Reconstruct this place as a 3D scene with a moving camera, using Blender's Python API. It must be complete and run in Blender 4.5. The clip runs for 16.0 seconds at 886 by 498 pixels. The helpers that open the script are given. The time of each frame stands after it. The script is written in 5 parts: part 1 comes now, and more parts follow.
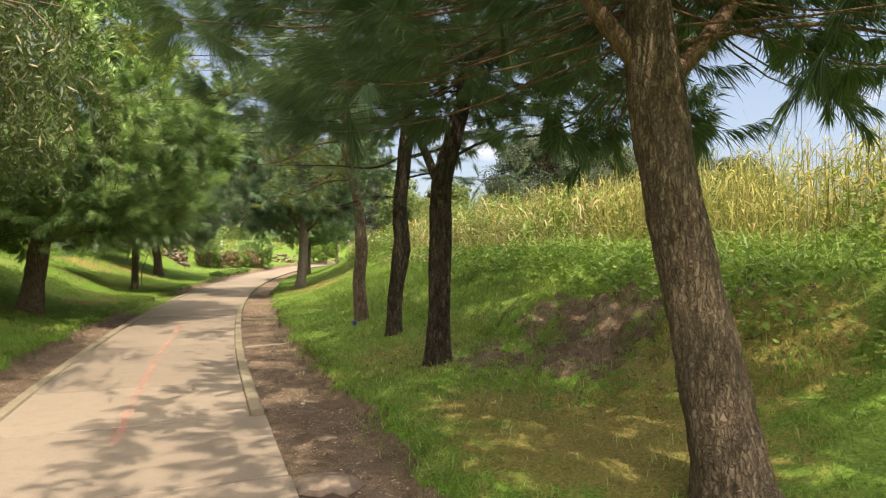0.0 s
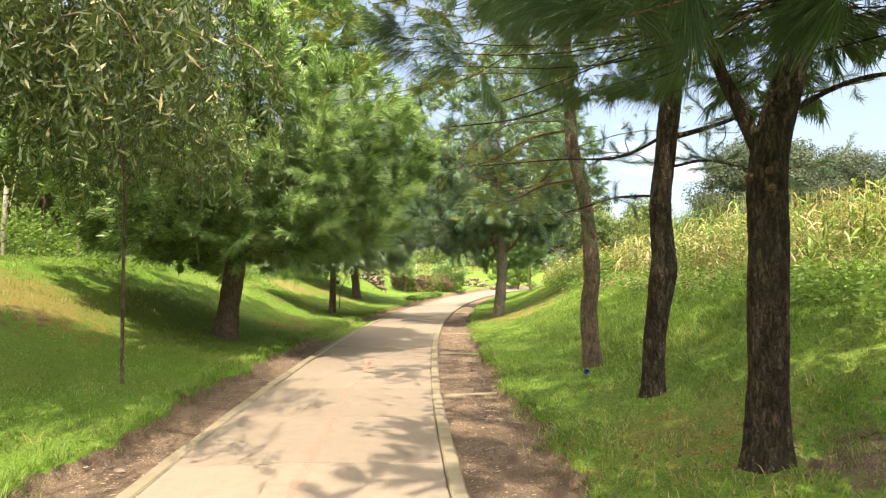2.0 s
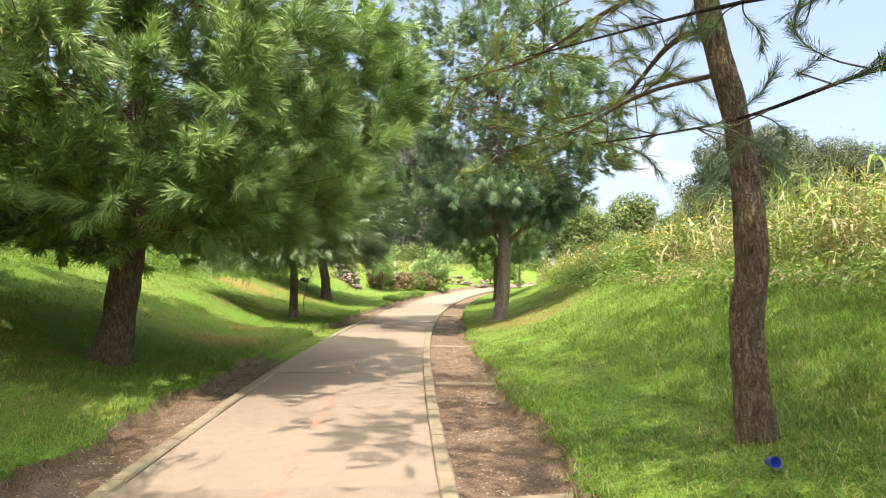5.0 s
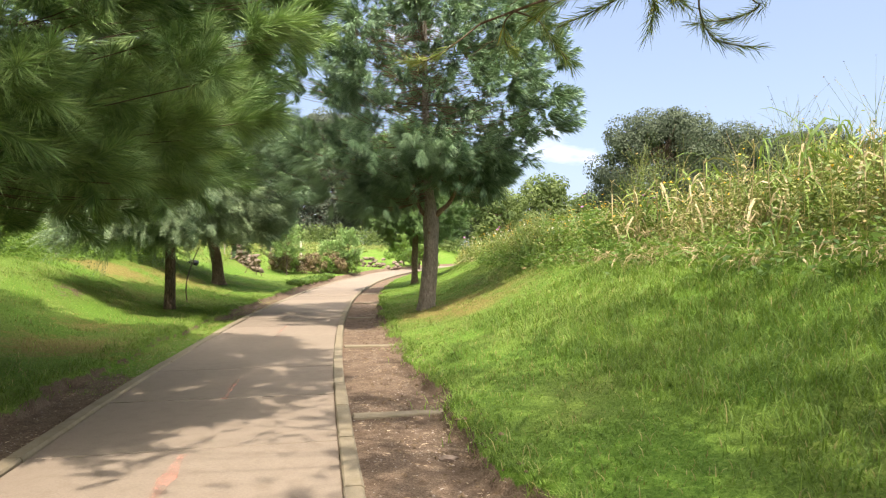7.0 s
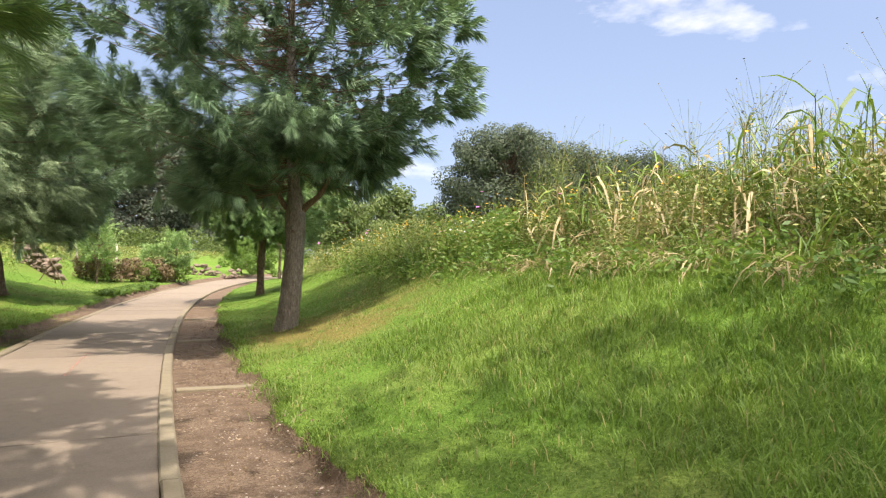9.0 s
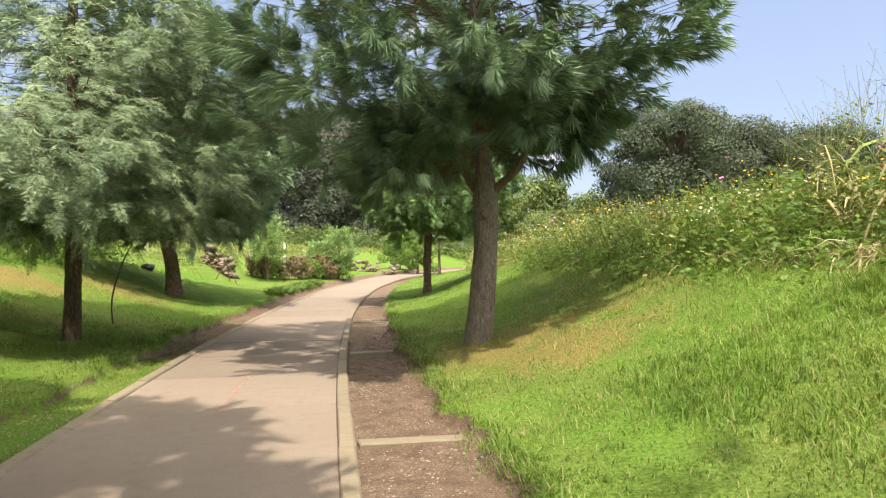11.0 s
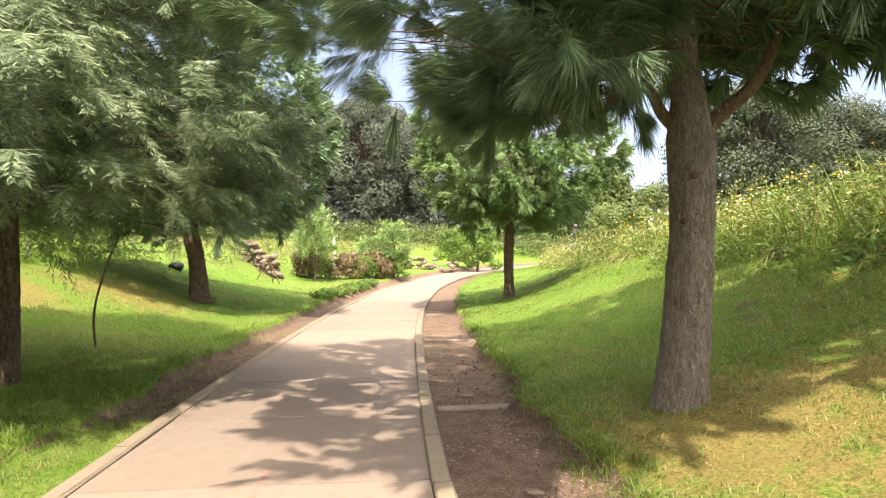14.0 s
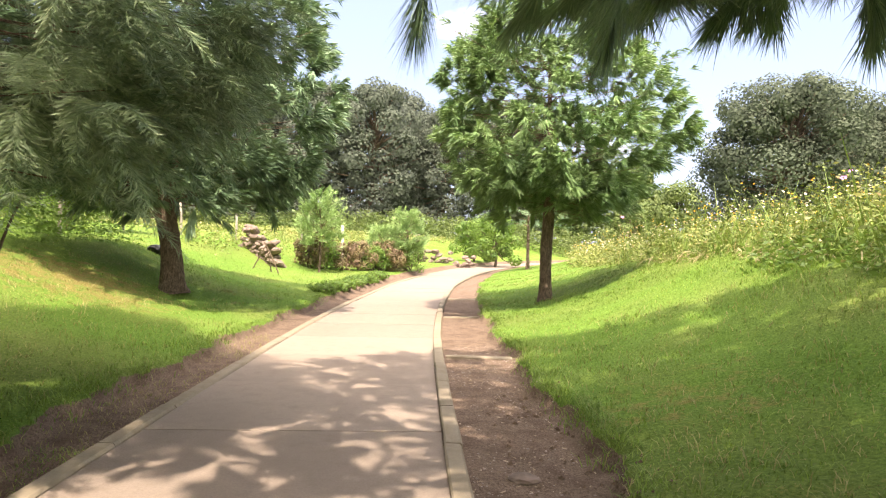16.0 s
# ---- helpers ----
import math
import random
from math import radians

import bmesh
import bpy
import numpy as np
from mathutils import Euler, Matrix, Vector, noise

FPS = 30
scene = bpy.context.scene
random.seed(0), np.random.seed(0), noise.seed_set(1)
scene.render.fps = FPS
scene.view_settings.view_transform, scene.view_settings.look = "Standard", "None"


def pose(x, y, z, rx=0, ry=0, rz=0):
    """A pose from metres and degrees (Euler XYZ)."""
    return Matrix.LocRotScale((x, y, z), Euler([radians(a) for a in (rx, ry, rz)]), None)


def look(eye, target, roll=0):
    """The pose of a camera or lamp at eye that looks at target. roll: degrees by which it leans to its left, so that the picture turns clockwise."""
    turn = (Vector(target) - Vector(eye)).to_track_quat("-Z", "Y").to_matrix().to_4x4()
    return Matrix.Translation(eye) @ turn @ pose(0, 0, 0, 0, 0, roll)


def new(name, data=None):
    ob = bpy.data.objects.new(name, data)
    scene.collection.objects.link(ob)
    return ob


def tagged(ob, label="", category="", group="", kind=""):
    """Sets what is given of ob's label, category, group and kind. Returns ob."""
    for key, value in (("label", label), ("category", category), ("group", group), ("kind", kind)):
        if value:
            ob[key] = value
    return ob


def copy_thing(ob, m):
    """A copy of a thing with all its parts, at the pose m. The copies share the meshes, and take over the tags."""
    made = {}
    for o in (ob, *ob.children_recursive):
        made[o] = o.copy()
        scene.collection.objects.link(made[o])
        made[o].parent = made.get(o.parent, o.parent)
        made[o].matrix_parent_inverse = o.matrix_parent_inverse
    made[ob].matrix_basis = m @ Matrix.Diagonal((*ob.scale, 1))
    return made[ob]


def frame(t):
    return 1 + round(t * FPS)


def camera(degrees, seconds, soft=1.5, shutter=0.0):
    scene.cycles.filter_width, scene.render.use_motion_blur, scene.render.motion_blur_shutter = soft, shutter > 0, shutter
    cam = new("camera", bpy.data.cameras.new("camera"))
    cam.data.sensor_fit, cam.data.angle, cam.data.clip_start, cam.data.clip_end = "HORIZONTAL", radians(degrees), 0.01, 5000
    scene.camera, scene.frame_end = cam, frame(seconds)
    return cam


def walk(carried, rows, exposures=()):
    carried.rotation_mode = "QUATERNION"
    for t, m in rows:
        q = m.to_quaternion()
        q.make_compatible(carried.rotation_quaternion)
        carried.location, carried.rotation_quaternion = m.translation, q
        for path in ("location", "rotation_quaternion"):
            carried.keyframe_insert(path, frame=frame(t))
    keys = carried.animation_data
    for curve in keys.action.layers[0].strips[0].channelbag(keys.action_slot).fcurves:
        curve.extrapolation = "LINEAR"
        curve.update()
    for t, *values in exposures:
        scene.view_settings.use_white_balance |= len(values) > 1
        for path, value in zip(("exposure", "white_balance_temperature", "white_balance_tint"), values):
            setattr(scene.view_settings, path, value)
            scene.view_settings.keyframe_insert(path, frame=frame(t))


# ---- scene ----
cam = camera(70.3, 16.0, 1.2)
METRES, EYE, TILT, LEAN, TURN = 22.0, 1.53, 0.4, 0.0, 0.0
ROWS = [
    (0.0, 0.0, 0.0, 0.0, 0.0, 0.0, 0.0),
    (0.5, -0.0087, 0.0299, 0.0, 5.96, -0.57, 0.78),
    (1.0, -0.0193, 0.057, -0.0005, 9.95, -0.75, 1.13),
    (1.5, -0.0285, 0.0878, -0.001, 15.92, -0.59, 1.66),
    (2.0, -0.0415, 0.1173, -0.0019, 16.93, 2.23, -0.21),
    (2.5, -0.0523, 0.148, -0.0022, 17.32, 3.99, -0.37),
    (3.0, -0.0652, 0.1781, -0.0039, 17.42, 3.6, -0.06),
    (3.5, -0.076, 0.2093, -0.0044, 16.23, 2.42, -0.15),
    (4.0, -0.0873, 0.2399, -0.0053, 15.81, 2.69, -0.15),
    (6.5, -0.1394, 0.3916, -0.0087, 10.7, 0.55, 0.34),
    (7.0, -0.1482, 0.424, -0.0093, 6.67, 0.42, 0.34),
    (7.5, -0.1581, 0.4531, -0.0092, -3.3, 1.45, 0.27),
    (8.0, -0.1659, 0.4847, -0.0108, -8.99, 1.46, 0.01),
    (8.5, -0.1771, 0.5146, -0.0111, -9.77, 1.73, -0.81),
    (9.0, -0.1861, 0.5443, -0.0127, -7.9, 1.42, -0.67),
    (9.5, -0.197, 0.5731, -0.0131, -1.5, 1.32, -0.52),
    (10.0, -0.206, 0.6019, -0.0128, 1.45, 0.38, -0.4),
    (12.5, -0.2543, 0.7438, -0.012, 9.62, 1.44, 1.29),
    (13.0, -0.2651, 0.7718, -0.0125, 9.8, 1.32, 1.12),
    (13.5, -0.2725, 0.8013, -0.0132, 9.84, 0.63, 1.1),
    (14.0, -0.2821, 0.8307, -0.0131, 9.93, 0.49, 0.85),
    (14.5, -0.2886, 0.8607, -0.0134, 10.22, 0.83, 0.67),
    (15.0, -0.2971, 0.8897, -0.0147, 10.21, 0.76, -0.01),
    (15.5, -0.3047, 0.9186, -0.0163, 10.48, 0.21, -1.13),
    (16.0, -0.3139, 0.9474, -0.0164, 11.04, -0.05, -1.11),
]
walk(cam, [(t, pose(0, 0, EYE, TILT, LEAN, TURN) @ pose(METRES * x, METRES * y, METRES * z, 90 + pitch, roll, yaw)) for t, x, y, z, yaw, pitch, roll in ROWS],
     [(0.0, 1.92, 7900, 10), (1.5, 2.42, 7950, 9), (4.0, 2.45, 7400, 11), (7.0, 2.15, 7250, 12), (9.0, 1.95, 7150, 13), (10.0, 2.0, 7250, 12), (12.5, 2.1, 7450, 14), (13.5, 2.44, 7500, 18), (16.0, 2.66, 7550, 20)])

# ---- world and sun ----
SUN_FROM = Vector((0.14, -0.53, 1.0)).normalized()
world = bpy.data.worlds.new("sky")
scene.world = world
world.use_nodes = True
wn, wl = world.node_tree.nodes, world.node_tree.links
sky = wn.new("ShaderNodeTexSky")
sky.sky_type, sky.sun_disc = "NISHITA", False
sky.sun_elevation = math.asin(SUN_FROM.z)
sky.sun_rotation = math.atan2(SUN_FROM.x, SUN_FROM.y)
sky.air_density, sky.dust_density, sky.ozone_density = 1.0, 2.6, 1.0
coord = wn.new("ShaderNodeTexCoord")
squash = wn.new("ShaderNodeMapping")
squash.inputs["Scale"].default_value = (1.0, 1.0, 2.6)
puffs = wn.new("ShaderNodeTexNoise")
puffs.inputs["Scale"].default_value, puffs.inputs["Detail"].default_value, puffs.inputs["Roughness"].default_value = 3.1, 7.0, 0.55
edge = wn.new("ShaderNodeMapRange")
edge.inputs["From Min"].default_value, edge.inputs["From Max"].default_value = 0.60, 0.80
cloud = wn.new("ShaderNodeMix")
cloud.data_type = "RGBA"
cloud.inputs["B"].default_value = (3.0, 3.0, 3.3, 1)
wl.new(coord.outputs["Generated"], squash.inputs["Vector"])
wl.new(squash.outputs["Vector"], puffs.inputs["Vector"])
wl.new(puffs.outputs["Fac"], edge.inputs["Value"])
wl.new(edge.outputs["Result"], cloud.inputs["Factor"])
veil = wn.new("ShaderNodeMix")
veil.data_type = "RGBA"
veil.inputs["Factor"].default_value = 0.78
veil.inputs["B"].default_value = (0.55, 0.735, 1.20, 1)
wl.new(sky.outputs["Color"], veil.inputs["A"])
# added fill: an unseen glow round the high sun lifts the shade, fading towards the far side of the sky
toward = wn.new("ShaderNodeVectorMath")
toward.operation = "DOT_PRODUCT"
toward.inputs[1].default_value = SUN_FROM
wl.new(coord.outputs["Generated"], toward.inputs[0])
ahead_only = wn.new("ShaderNodeMath")
ahead_only.operation = "MAXIMUM"
ahead_only.inputs[1].default_value = 0.0
wl.new(toward.outputs["Value"], ahead_only.inputs[0])
fall = wn.new("ShaderNodeMath")
fall.operation = "POWER"
fall.inputs[1].default_value = 2.0
wl.new(ahead_only.outputs[0], fall.inputs[0])
fill_glow = wn.new("ShaderNodeMix")
fill_glow.data_type = "RGBA"
fill_glow.inputs["A"].default_value, fill_glow.inputs["B"].default_value = (0, 0, 0, 1), (6.5, 6.2, 5.5, 1)
wl.new(fall.outputs[0], fill_glow.inputs["Factor"])
haze = wn.new("ShaderNodeMix")
haze.data_type, haze.blend_type = "RGBA", "ADD"
haze.inputs["Factor"].default_value = 1.0
wl.new(veil.outputs["Result"], haze.inputs["A"])
wl.new(fill_glow.outputs["Result"], haze.inputs["B"])
wl.new(haze.outputs["Result"], cloud.inputs["A"])
wl.new(cloud.outputs["Result"], wn["Background"].inputs["Color"])
wn["Background"].inputs["Strength"].default_value = 0.15
sun = new("sun", bpy.data.lights.new("sun", "SUN"))
sun.data.energy, sun.data.angle, sun.data.color = 1.8, radians(0.6), (1.0, 0.95, 0.86)
sun.matrix_world = look(SUN_FROM * 60, (0, 0, 0))

# ---- materials ----


class Nodes:
    """A small helper round one node material."""

    def __init__(self, name):
        self.mat = bpy.data.materials.new(name)
        self.mat.use_nodes = True
        self.n, self.l = self.mat.node_tree.nodes, self.mat.node_tree.links
        self.bsdf, self.out = self.n["Principled BSDF"], self.n["Material Output"]

    def put(self, sock, value):
        if isinstance(value, bpy.types.NodeSocket):
            self.l.new(value, sock)
        else:
            sock.default_value = value

    def coords(self, scale=(1, 1, 1), world_space=False):
        if world_space:
            src = self.n.new("ShaderNodeNewGeometry").outputs["Position"]
        else:
            src = self.n.new("ShaderNodeTexCoord").outputs["Object"]
        m = self.n.new("ShaderNodeMapping")
        m.inputs["Scale"].default_value = scale
        self.l.new(src, m.inputs["Vector"])
        return m.outputs["Vector"]

    def noise(self, vec, scale, detail=4.0, rough=0.55):
        k = self.n.new("ShaderNodeTexNoise")
        self.l.new(vec, k.inputs["Vector"])
        k.inputs["Scale"].default_value, k.inputs["Detail"].default_value, k.inputs["Roughness"].default_value = scale, detail, rough
        return k.outputs["Fac"]

    def voronoi(self, vec, scale, feature="F1", out="Distance"):
        k = self.n.new("ShaderNodeTexVoronoi")
        k.feature = feature
        self.l.new(vec, k.inputs["Vector"])
        k.inputs["Scale"].default_value = scale
        return k.outputs[out]

    def ramp(self, fac, *stops):
        k = self.n.new("ShaderNodeValToRGB")
        e = k.color_ramp.elements
        while len(e) < len(stops):
            e.new(0.5)
        for el, (p, c) in zip(e, stops):
            el.position, el.color = p, (*c, 1) if len(c) == 3 else c
        self.put(k.inputs["Fac"], fac)
        return k.outputs["Color"]

    def span(self, value, a, b, lo=0.0, hi=1.0):
        k = self.n.new("ShaderNodeMapRange")
        self.put(k.inputs["Value"], value)
        for key, v in zip(("From Min", "From Max", "To Min", "To Max"), (a, b, lo, hi)):
            k.inputs[key].default_value = v
        return k.outputs["Result"]

    def mix(self, fac, a, b, blend="MIX"):
        k = self.n.new("ShaderNodeMix")
        k.data_type, k.blend_type = "RGBA", blend
        self.put(k.inputs["Factor"], fac)
        for key, v in (("A", a), ("B", b)):
            self.put(k.inputs[key], (*v, 1) if isinstance(v, tuple) and len(v) == 3 else v)
        return k.outputs["Result"]

    def math(self, op, a, b=0.0):
        k = self.n.new("ShaderNodeMath")
        k.operation = op
        self.put(k.inputs[0], a)
        self.put(k.inputs[1], b)
        return k.outputs[0]

    def attr(self, name):
        k = self.n.new("ShaderNodeAttribute")
        k.attribute_name = name
        return k.outputs["Fac"]

    def island(self):
        return self.n.new("ShaderNodeNewGeometry").outputs["Random Per Island"]

    def object_random(self):
        return self.n.new("ShaderNodeObjectInfo").outputs["Random"]

    def bump(self, height, strength, distance):
        k = self.n.new("ShaderNodeBump")
        k.inputs["Strength"].default_value, k.inputs["Distance"].default_value = strength, distance
        self.put(k.inputs["Height"], height)
        self.l.new(k.outputs["Normal"], self.bsdf.inputs["Normal"])

    def finish(self, color, rough=0.9, spec=0.3):
        self.put(self.bsdf.inputs["Base Color"], color)
        self.put(self.bsdf.inputs["Roughness"], rough)
        self.bsdf.inputs["Specular IOR Level"].default_value = spec
        return self.mat

    def leafy(self, color, rough=0.55, through_light=0.35, spec=0.35, glow=(0.30, 0.42, 0.06)):
        self.finish(color, rough, spec)
        t = self.n.new("ShaderNodeBsdfTranslucent")
        self.put(t.inputs["Color"], self.mix(0.5, color, glow, "MIX"))
        m = self.n.new("ShaderNodeMixShader")
        m.inputs["Fac"].default_value = through_light
        self.l.new(self.bsdf.outputs[0], m.inputs[1])
        self.l.new(t.outputs[0], m.inputs[2])
        self.l.new(m.outputs[0], self.out.inputs["Surface"])
        return self.mat


def foliage(name, dark, mid, light, rough=0.5, through_light=0.18, spec=0.35, patch=0.9, odd=None, glow=(0.30, 0.42, 0.06)):
    """Leaves that vary leaf by leaf and in larger patches; odd: a colour of a few leaves."""
    k = Nodes(name)
    patchy = k.noise(k.coords(world_space=True), patch, 2.0)
    own = k.ramp(k.island(), (0.0, dark), (0.55, mid), (1.0, light))
    col = k.mix(k.span(patchy, 0.38, 0.62), k.mix(0.32, own, dark), k.mix(0.35, own, light))
    if odd:
        col = k.mix(k.span(k.island(), 0.955, 0.965), col, odd)
    return k.leafy(col, rough, through_light, spec, glow)


def bark(name, dark, mid, light, plates=7.0, deep=0.03):
    """Scaly bark: small upright plates with ragged cracks and broad stains."""
    k = Nodes(name)
    bent = k.n.new("ShaderNodeMix")
    bent.data_type, bent.blend_type = "RGBA", "ADD"
    bent.inputs["Factor"].default_value = 0.055
    warp = k.n.new("ShaderNodeTexNoise")
    warp.inputs["Scale"].default_value, warp.inputs["Detail"].default_value = 22.0, 4.0
    k.l.new(k.coords(), warp.inputs["Vector"])
    k.l.new(k.coords((1, 1, 0.30)), bent.inputs["A"])
    k.l.new(warp.outputs["Color"], bent.inputs["B"])
    crack = k.voronoi(bent.outputs["Result"], plates * 5.6, "DISTANCE_TO_EDGE")
    tone = k.voronoi(bent.outputs["Result"], plates * 5.6, "F1", "Color")
    grain = k.noise(k.coords((1, 1, 0.3)), 30.0, 7.0, 0.7)
    broad = k.noise(k.coords((1, 1, 0.6)), 2.6, 4.0)
    plate = k.span(crack, 0.0, 0.20)
    col = k.ramp(k.math("ADD", k.math("MULTIPLY", grain, 0.82), k.math("MULTIPLY", tone, 0.18)), (0.3, dark), (0.5, mid), (0.72, light))
    col = k.mix(k.span(plate, 0.0, 1.0, 0.5, 0.0), col, dark)
    col = k.mix(k.span(broad, 0.48, 0.7, 0.0, 0.6), col, k.mix(0.5, col, (0.075, 0.080, 0.050)))
    col = k.mix(k.span(broad, 0.30, 0.45, 0.3, 0.0), col, dark)
    k.bump(k.math("ADD", k.math("MULTIPLY", plate, 0.8), grain), 0.85, deep)
    return k.finish(col, 0.92, 0.12)


def ground_material():
    k = Nodes("turf_and_soil")
    p = k.coords(world_space=True)
    fine, mid, wide = k.noise(p, 38.0, 6.0, 0.7), k.noise(p, 5.0, 5.0, 0.6), k.noise(p, 0.55, 3.0)
    turf = k.ramp(fine, (0.28, (0.038, 0.078, 0.010)), (0.5, (0.098, 0.190, 0.026)), (0.75, (0.195, 0.29, 0.06)))
    turf = k.mix(k.span(wide, 0.42, 0.66, 0.0, 0.6), turf, k.ramp(fine, (0.3, (0.075, 0.10, 0.02)), (0.7, (0.24, 0.27, 0.08))))
    worn = k.ramp(fine, (0.3, (0.095, 0.085, 0.024)), (0.55, (0.215, 0.180, 0.058)), (0.8, (0.34, 0.27, 0.11)))
    soil = k.ramp(k.noise(p, 60.0, 8.0, 0.75), (0.3, (0.050, 0.034, 0.024)), (0.46, (0.145, 0.102, 0.072)), (0.6, (0.225, 0.168, 0.126)), (0.75, (0.36, 0.295, 0.24)))
    soil = k.mix(k.span(mid, 0.45, 0.65, 0.0, 0.55), soil, (0.075, 0.048, 0.033))
    ragged = k.math("ADD", k.math("MULTIPLY", k.math("SUBTRACT", mid, 0.5), 0.9), k.math("MULTIPLY", k.math("SUBTRACT", fine, 0.5), 0.5))
    col = k.mix(k.span(k.math("ADD", k.attr("worn"), ragged), 0.40, 0.62), turf, worn)
    col = k.mix(k.span(k.math("ADD", k.attr("soil"), ragged), 0.44, 0.56), col, soil)
    k.bump(k.math("ADD", fine, k.math("MULTIPLY", mid, 1.5)), 0.8, 0.035)
    return k.finish(col, 0.95, 0.15)


def concrete(name, light, dark, scale=1.0):
    k = Nodes(name)
    p = k.coords(world_space=True)
    fine, mid, wide = k.noise(p, 70.0 * scale, 6.0, 0.7), k.noise(p, 7.0, 5.0, 0.65), k.noise(p, 0.8, 3.0)
    col = k.ramp(fine, (0.25, tuple(0.72 * c for c in light)), (0.55, light), (0.8, tuple(min(1, 1.12 * c) for c in light)))
    col = k.mix(k.span(mid, 0.48, 0.7, 0.0, 0.55), col, dark)
    col = k.mix(k.span(wide, 0.45, 0.65, 0.0, 0.45), col, tuple(0.5 * (a + b) for a, b in zip(light, dark)))
    col = k.mix(0.16, col, k.ramp(k.object_random(), (0.0, tuple(0.55 * c for c in light)), (1.0, tuple(min(1, 1.35 * c) for c in light))))
    k.bump(k.math("ADD", fine, k.math("MULTIPLY", mid, 0.8)), 0.35, 0.006)
    return k.finish(col, 0.88, 0.3)


def plain(name, color, vary=0.3, scale=14.0, rough=0.8, spec=0.3, metal=0.0):
    k = Nodes(name)
    g = k.noise(k.coords(), scale, 6.0, 0.6)
    k.bump(g, 0.3, 0.01)
    k.bsdf.inputs["Metallic"].default_value = metal
    return k.finish(k.ramp(g, (0.25, tuple(c * (1 - vary) for c in color)), (0.75, tuple(min(1, c * (1 + vary)) for c in color))), rough, spec)


def paint_worn(name, color):
    k = Nodes(name)
    g = k.noise(k.coords(world_space=True), 34.0, 6.0, 0.7)
    w = k.noise(k.coords(world_space=True), 3.0, 3.0)
    k.finish(k.mix(k.span(g, 0.3, 0.7), color, tuple(min(1, c * 1.35 + 0.1) for c in color)), 0.85)
    clear = k.n.new("ShaderNodeBsdfTransparent")
    m = k.n.new("ShaderNodeMixShader")
    k.put(m.inputs["Fac"], k.math("MULTIPLY", k.span(g, 0.40, 0.60), k.span(w, 0.33, 0.6, 0.06, 0.42)))
    k.l.new(clear.outputs[0], m.inputs[1])
    k.l.new(k.bsdf.outputs[0], m.inputs[2])
    k.l.new(m.outputs[0], k.out.inputs["Surface"])
    return k.mat


GROUND = ground_material()
SLAB = concrete("path_concrete", (0.235, 0.192, 0.154), (0.165, 0.126, 0.094))
KERB = concrete("kerb_concrete", (0.235, 0.20, 0.145), (0.14, 0.108, 0.062), 0.8)
BARK_BROWN = bark("pine_bark_brown", (0.050, 0.036, 0.027), (0.19, 0.138, 0.100), (0.34, 0.265, 0.20))
BARK_GREY = bark("pine_bark_grey", (0.11, 0.093, 0.078), (0.28, 0.24, 0.20), (0.43, 0.38, 0.33), 8.0, 0.02)
BARK_DARK = bark("pine_bark_dark", (0.014, 0.011, 0.009), (0.072, 0.056, 0.043), (0.19, 0.148, 0.105), 6.0, 0.045)
BARK_LIMB = bark("limb_bark", (0.07, 0.05, 0.038), (0.19, 0.125, 0.085), (0.28, 0.19, 0.13), 9.0, 0.01)
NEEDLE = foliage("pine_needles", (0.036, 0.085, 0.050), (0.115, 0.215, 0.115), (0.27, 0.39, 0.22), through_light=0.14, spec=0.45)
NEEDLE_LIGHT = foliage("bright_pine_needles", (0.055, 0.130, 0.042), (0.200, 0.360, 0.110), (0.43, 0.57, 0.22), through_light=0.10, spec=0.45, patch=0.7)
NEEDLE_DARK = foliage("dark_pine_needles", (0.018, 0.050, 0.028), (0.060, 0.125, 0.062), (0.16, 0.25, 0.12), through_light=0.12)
NEEDLE_YOUNG = foliage("fresh_pine_needles", (0.058, 0.128, 0.044), (0.150, 0.270, 0.092), (0.29, 0.42, 0.18), through_light=0.16, spec=0.4)
NEEDLE_YELLOW = foliage("yellowing_pine_needles", (0.060, 0.110, 0.030), (0.16, 0.24, 0.06), (0.38, 0.40, 0.09), odd=(0.45, 0.34, 0.06))
CYPRESS = foliage("cypress_sprays", (0.068, 0.125, 0.076), (0.190, 0.280, 0.160), (0.37, 0.46, 0.27), through_light=0.14, spec=0.25)
WILLOW = foliage("willow_leaves", (0.016, 0.032, 0.012), (0.042, 0.068, 0.022), (0.11, 0.135, 0.05), odd=(0.40, 0.34, 0.2))
# distant leaves: hazy air is put into these greyed, lightened, low-contrast colours
OAK = foliage("oak_leaves", (0.062, 0.080, 0.056), (0.088, 0.110, 0.076), (0.122, 0.146, 0.100), 0.95, 0.32, 0.0, patch=0.35, glow=(0.10, 0.125, 0.09))
OAK_HAZY = foliage("hazy_wood_leaves", (0.090, 0.110, 0.084), (0.110, 0.132, 0.100), (0.135, 0.158, 0.120), 0.95, 0.42, 0.05, patch=0.3, glow=(0.16, 0.19, 0.16))
OAK_PALE = foliage("pale_tree_leaves", (0.045, 0.070, 0.028), (0.10, 0.145, 0.055), (0.19, 0.235, 0.095), 0.8, 0.25, 0.1, patch=0.25)
SHRUB = foliage("shrub_leaves", (0.036, 0.084, 0.018), (0.102, 0.204, 0.042), (0.216, 0.336, 0.072), through_light=0.4)
SHRUB_RED = foliage("reddish_shrub_leaves", (0.07, 0.045, 0.03), (0.20, 0.10, 0.075), (0.26, 0.24, 0.10))
GRASS = foliage("mown_grass", (0.040, 0.088, 0.013), (0.128, 0.238, 0.036), (0.255, 0.370, 0.082), through_light=0.4, patch=0.9, odd=(0.36, 0.31, 0.14))
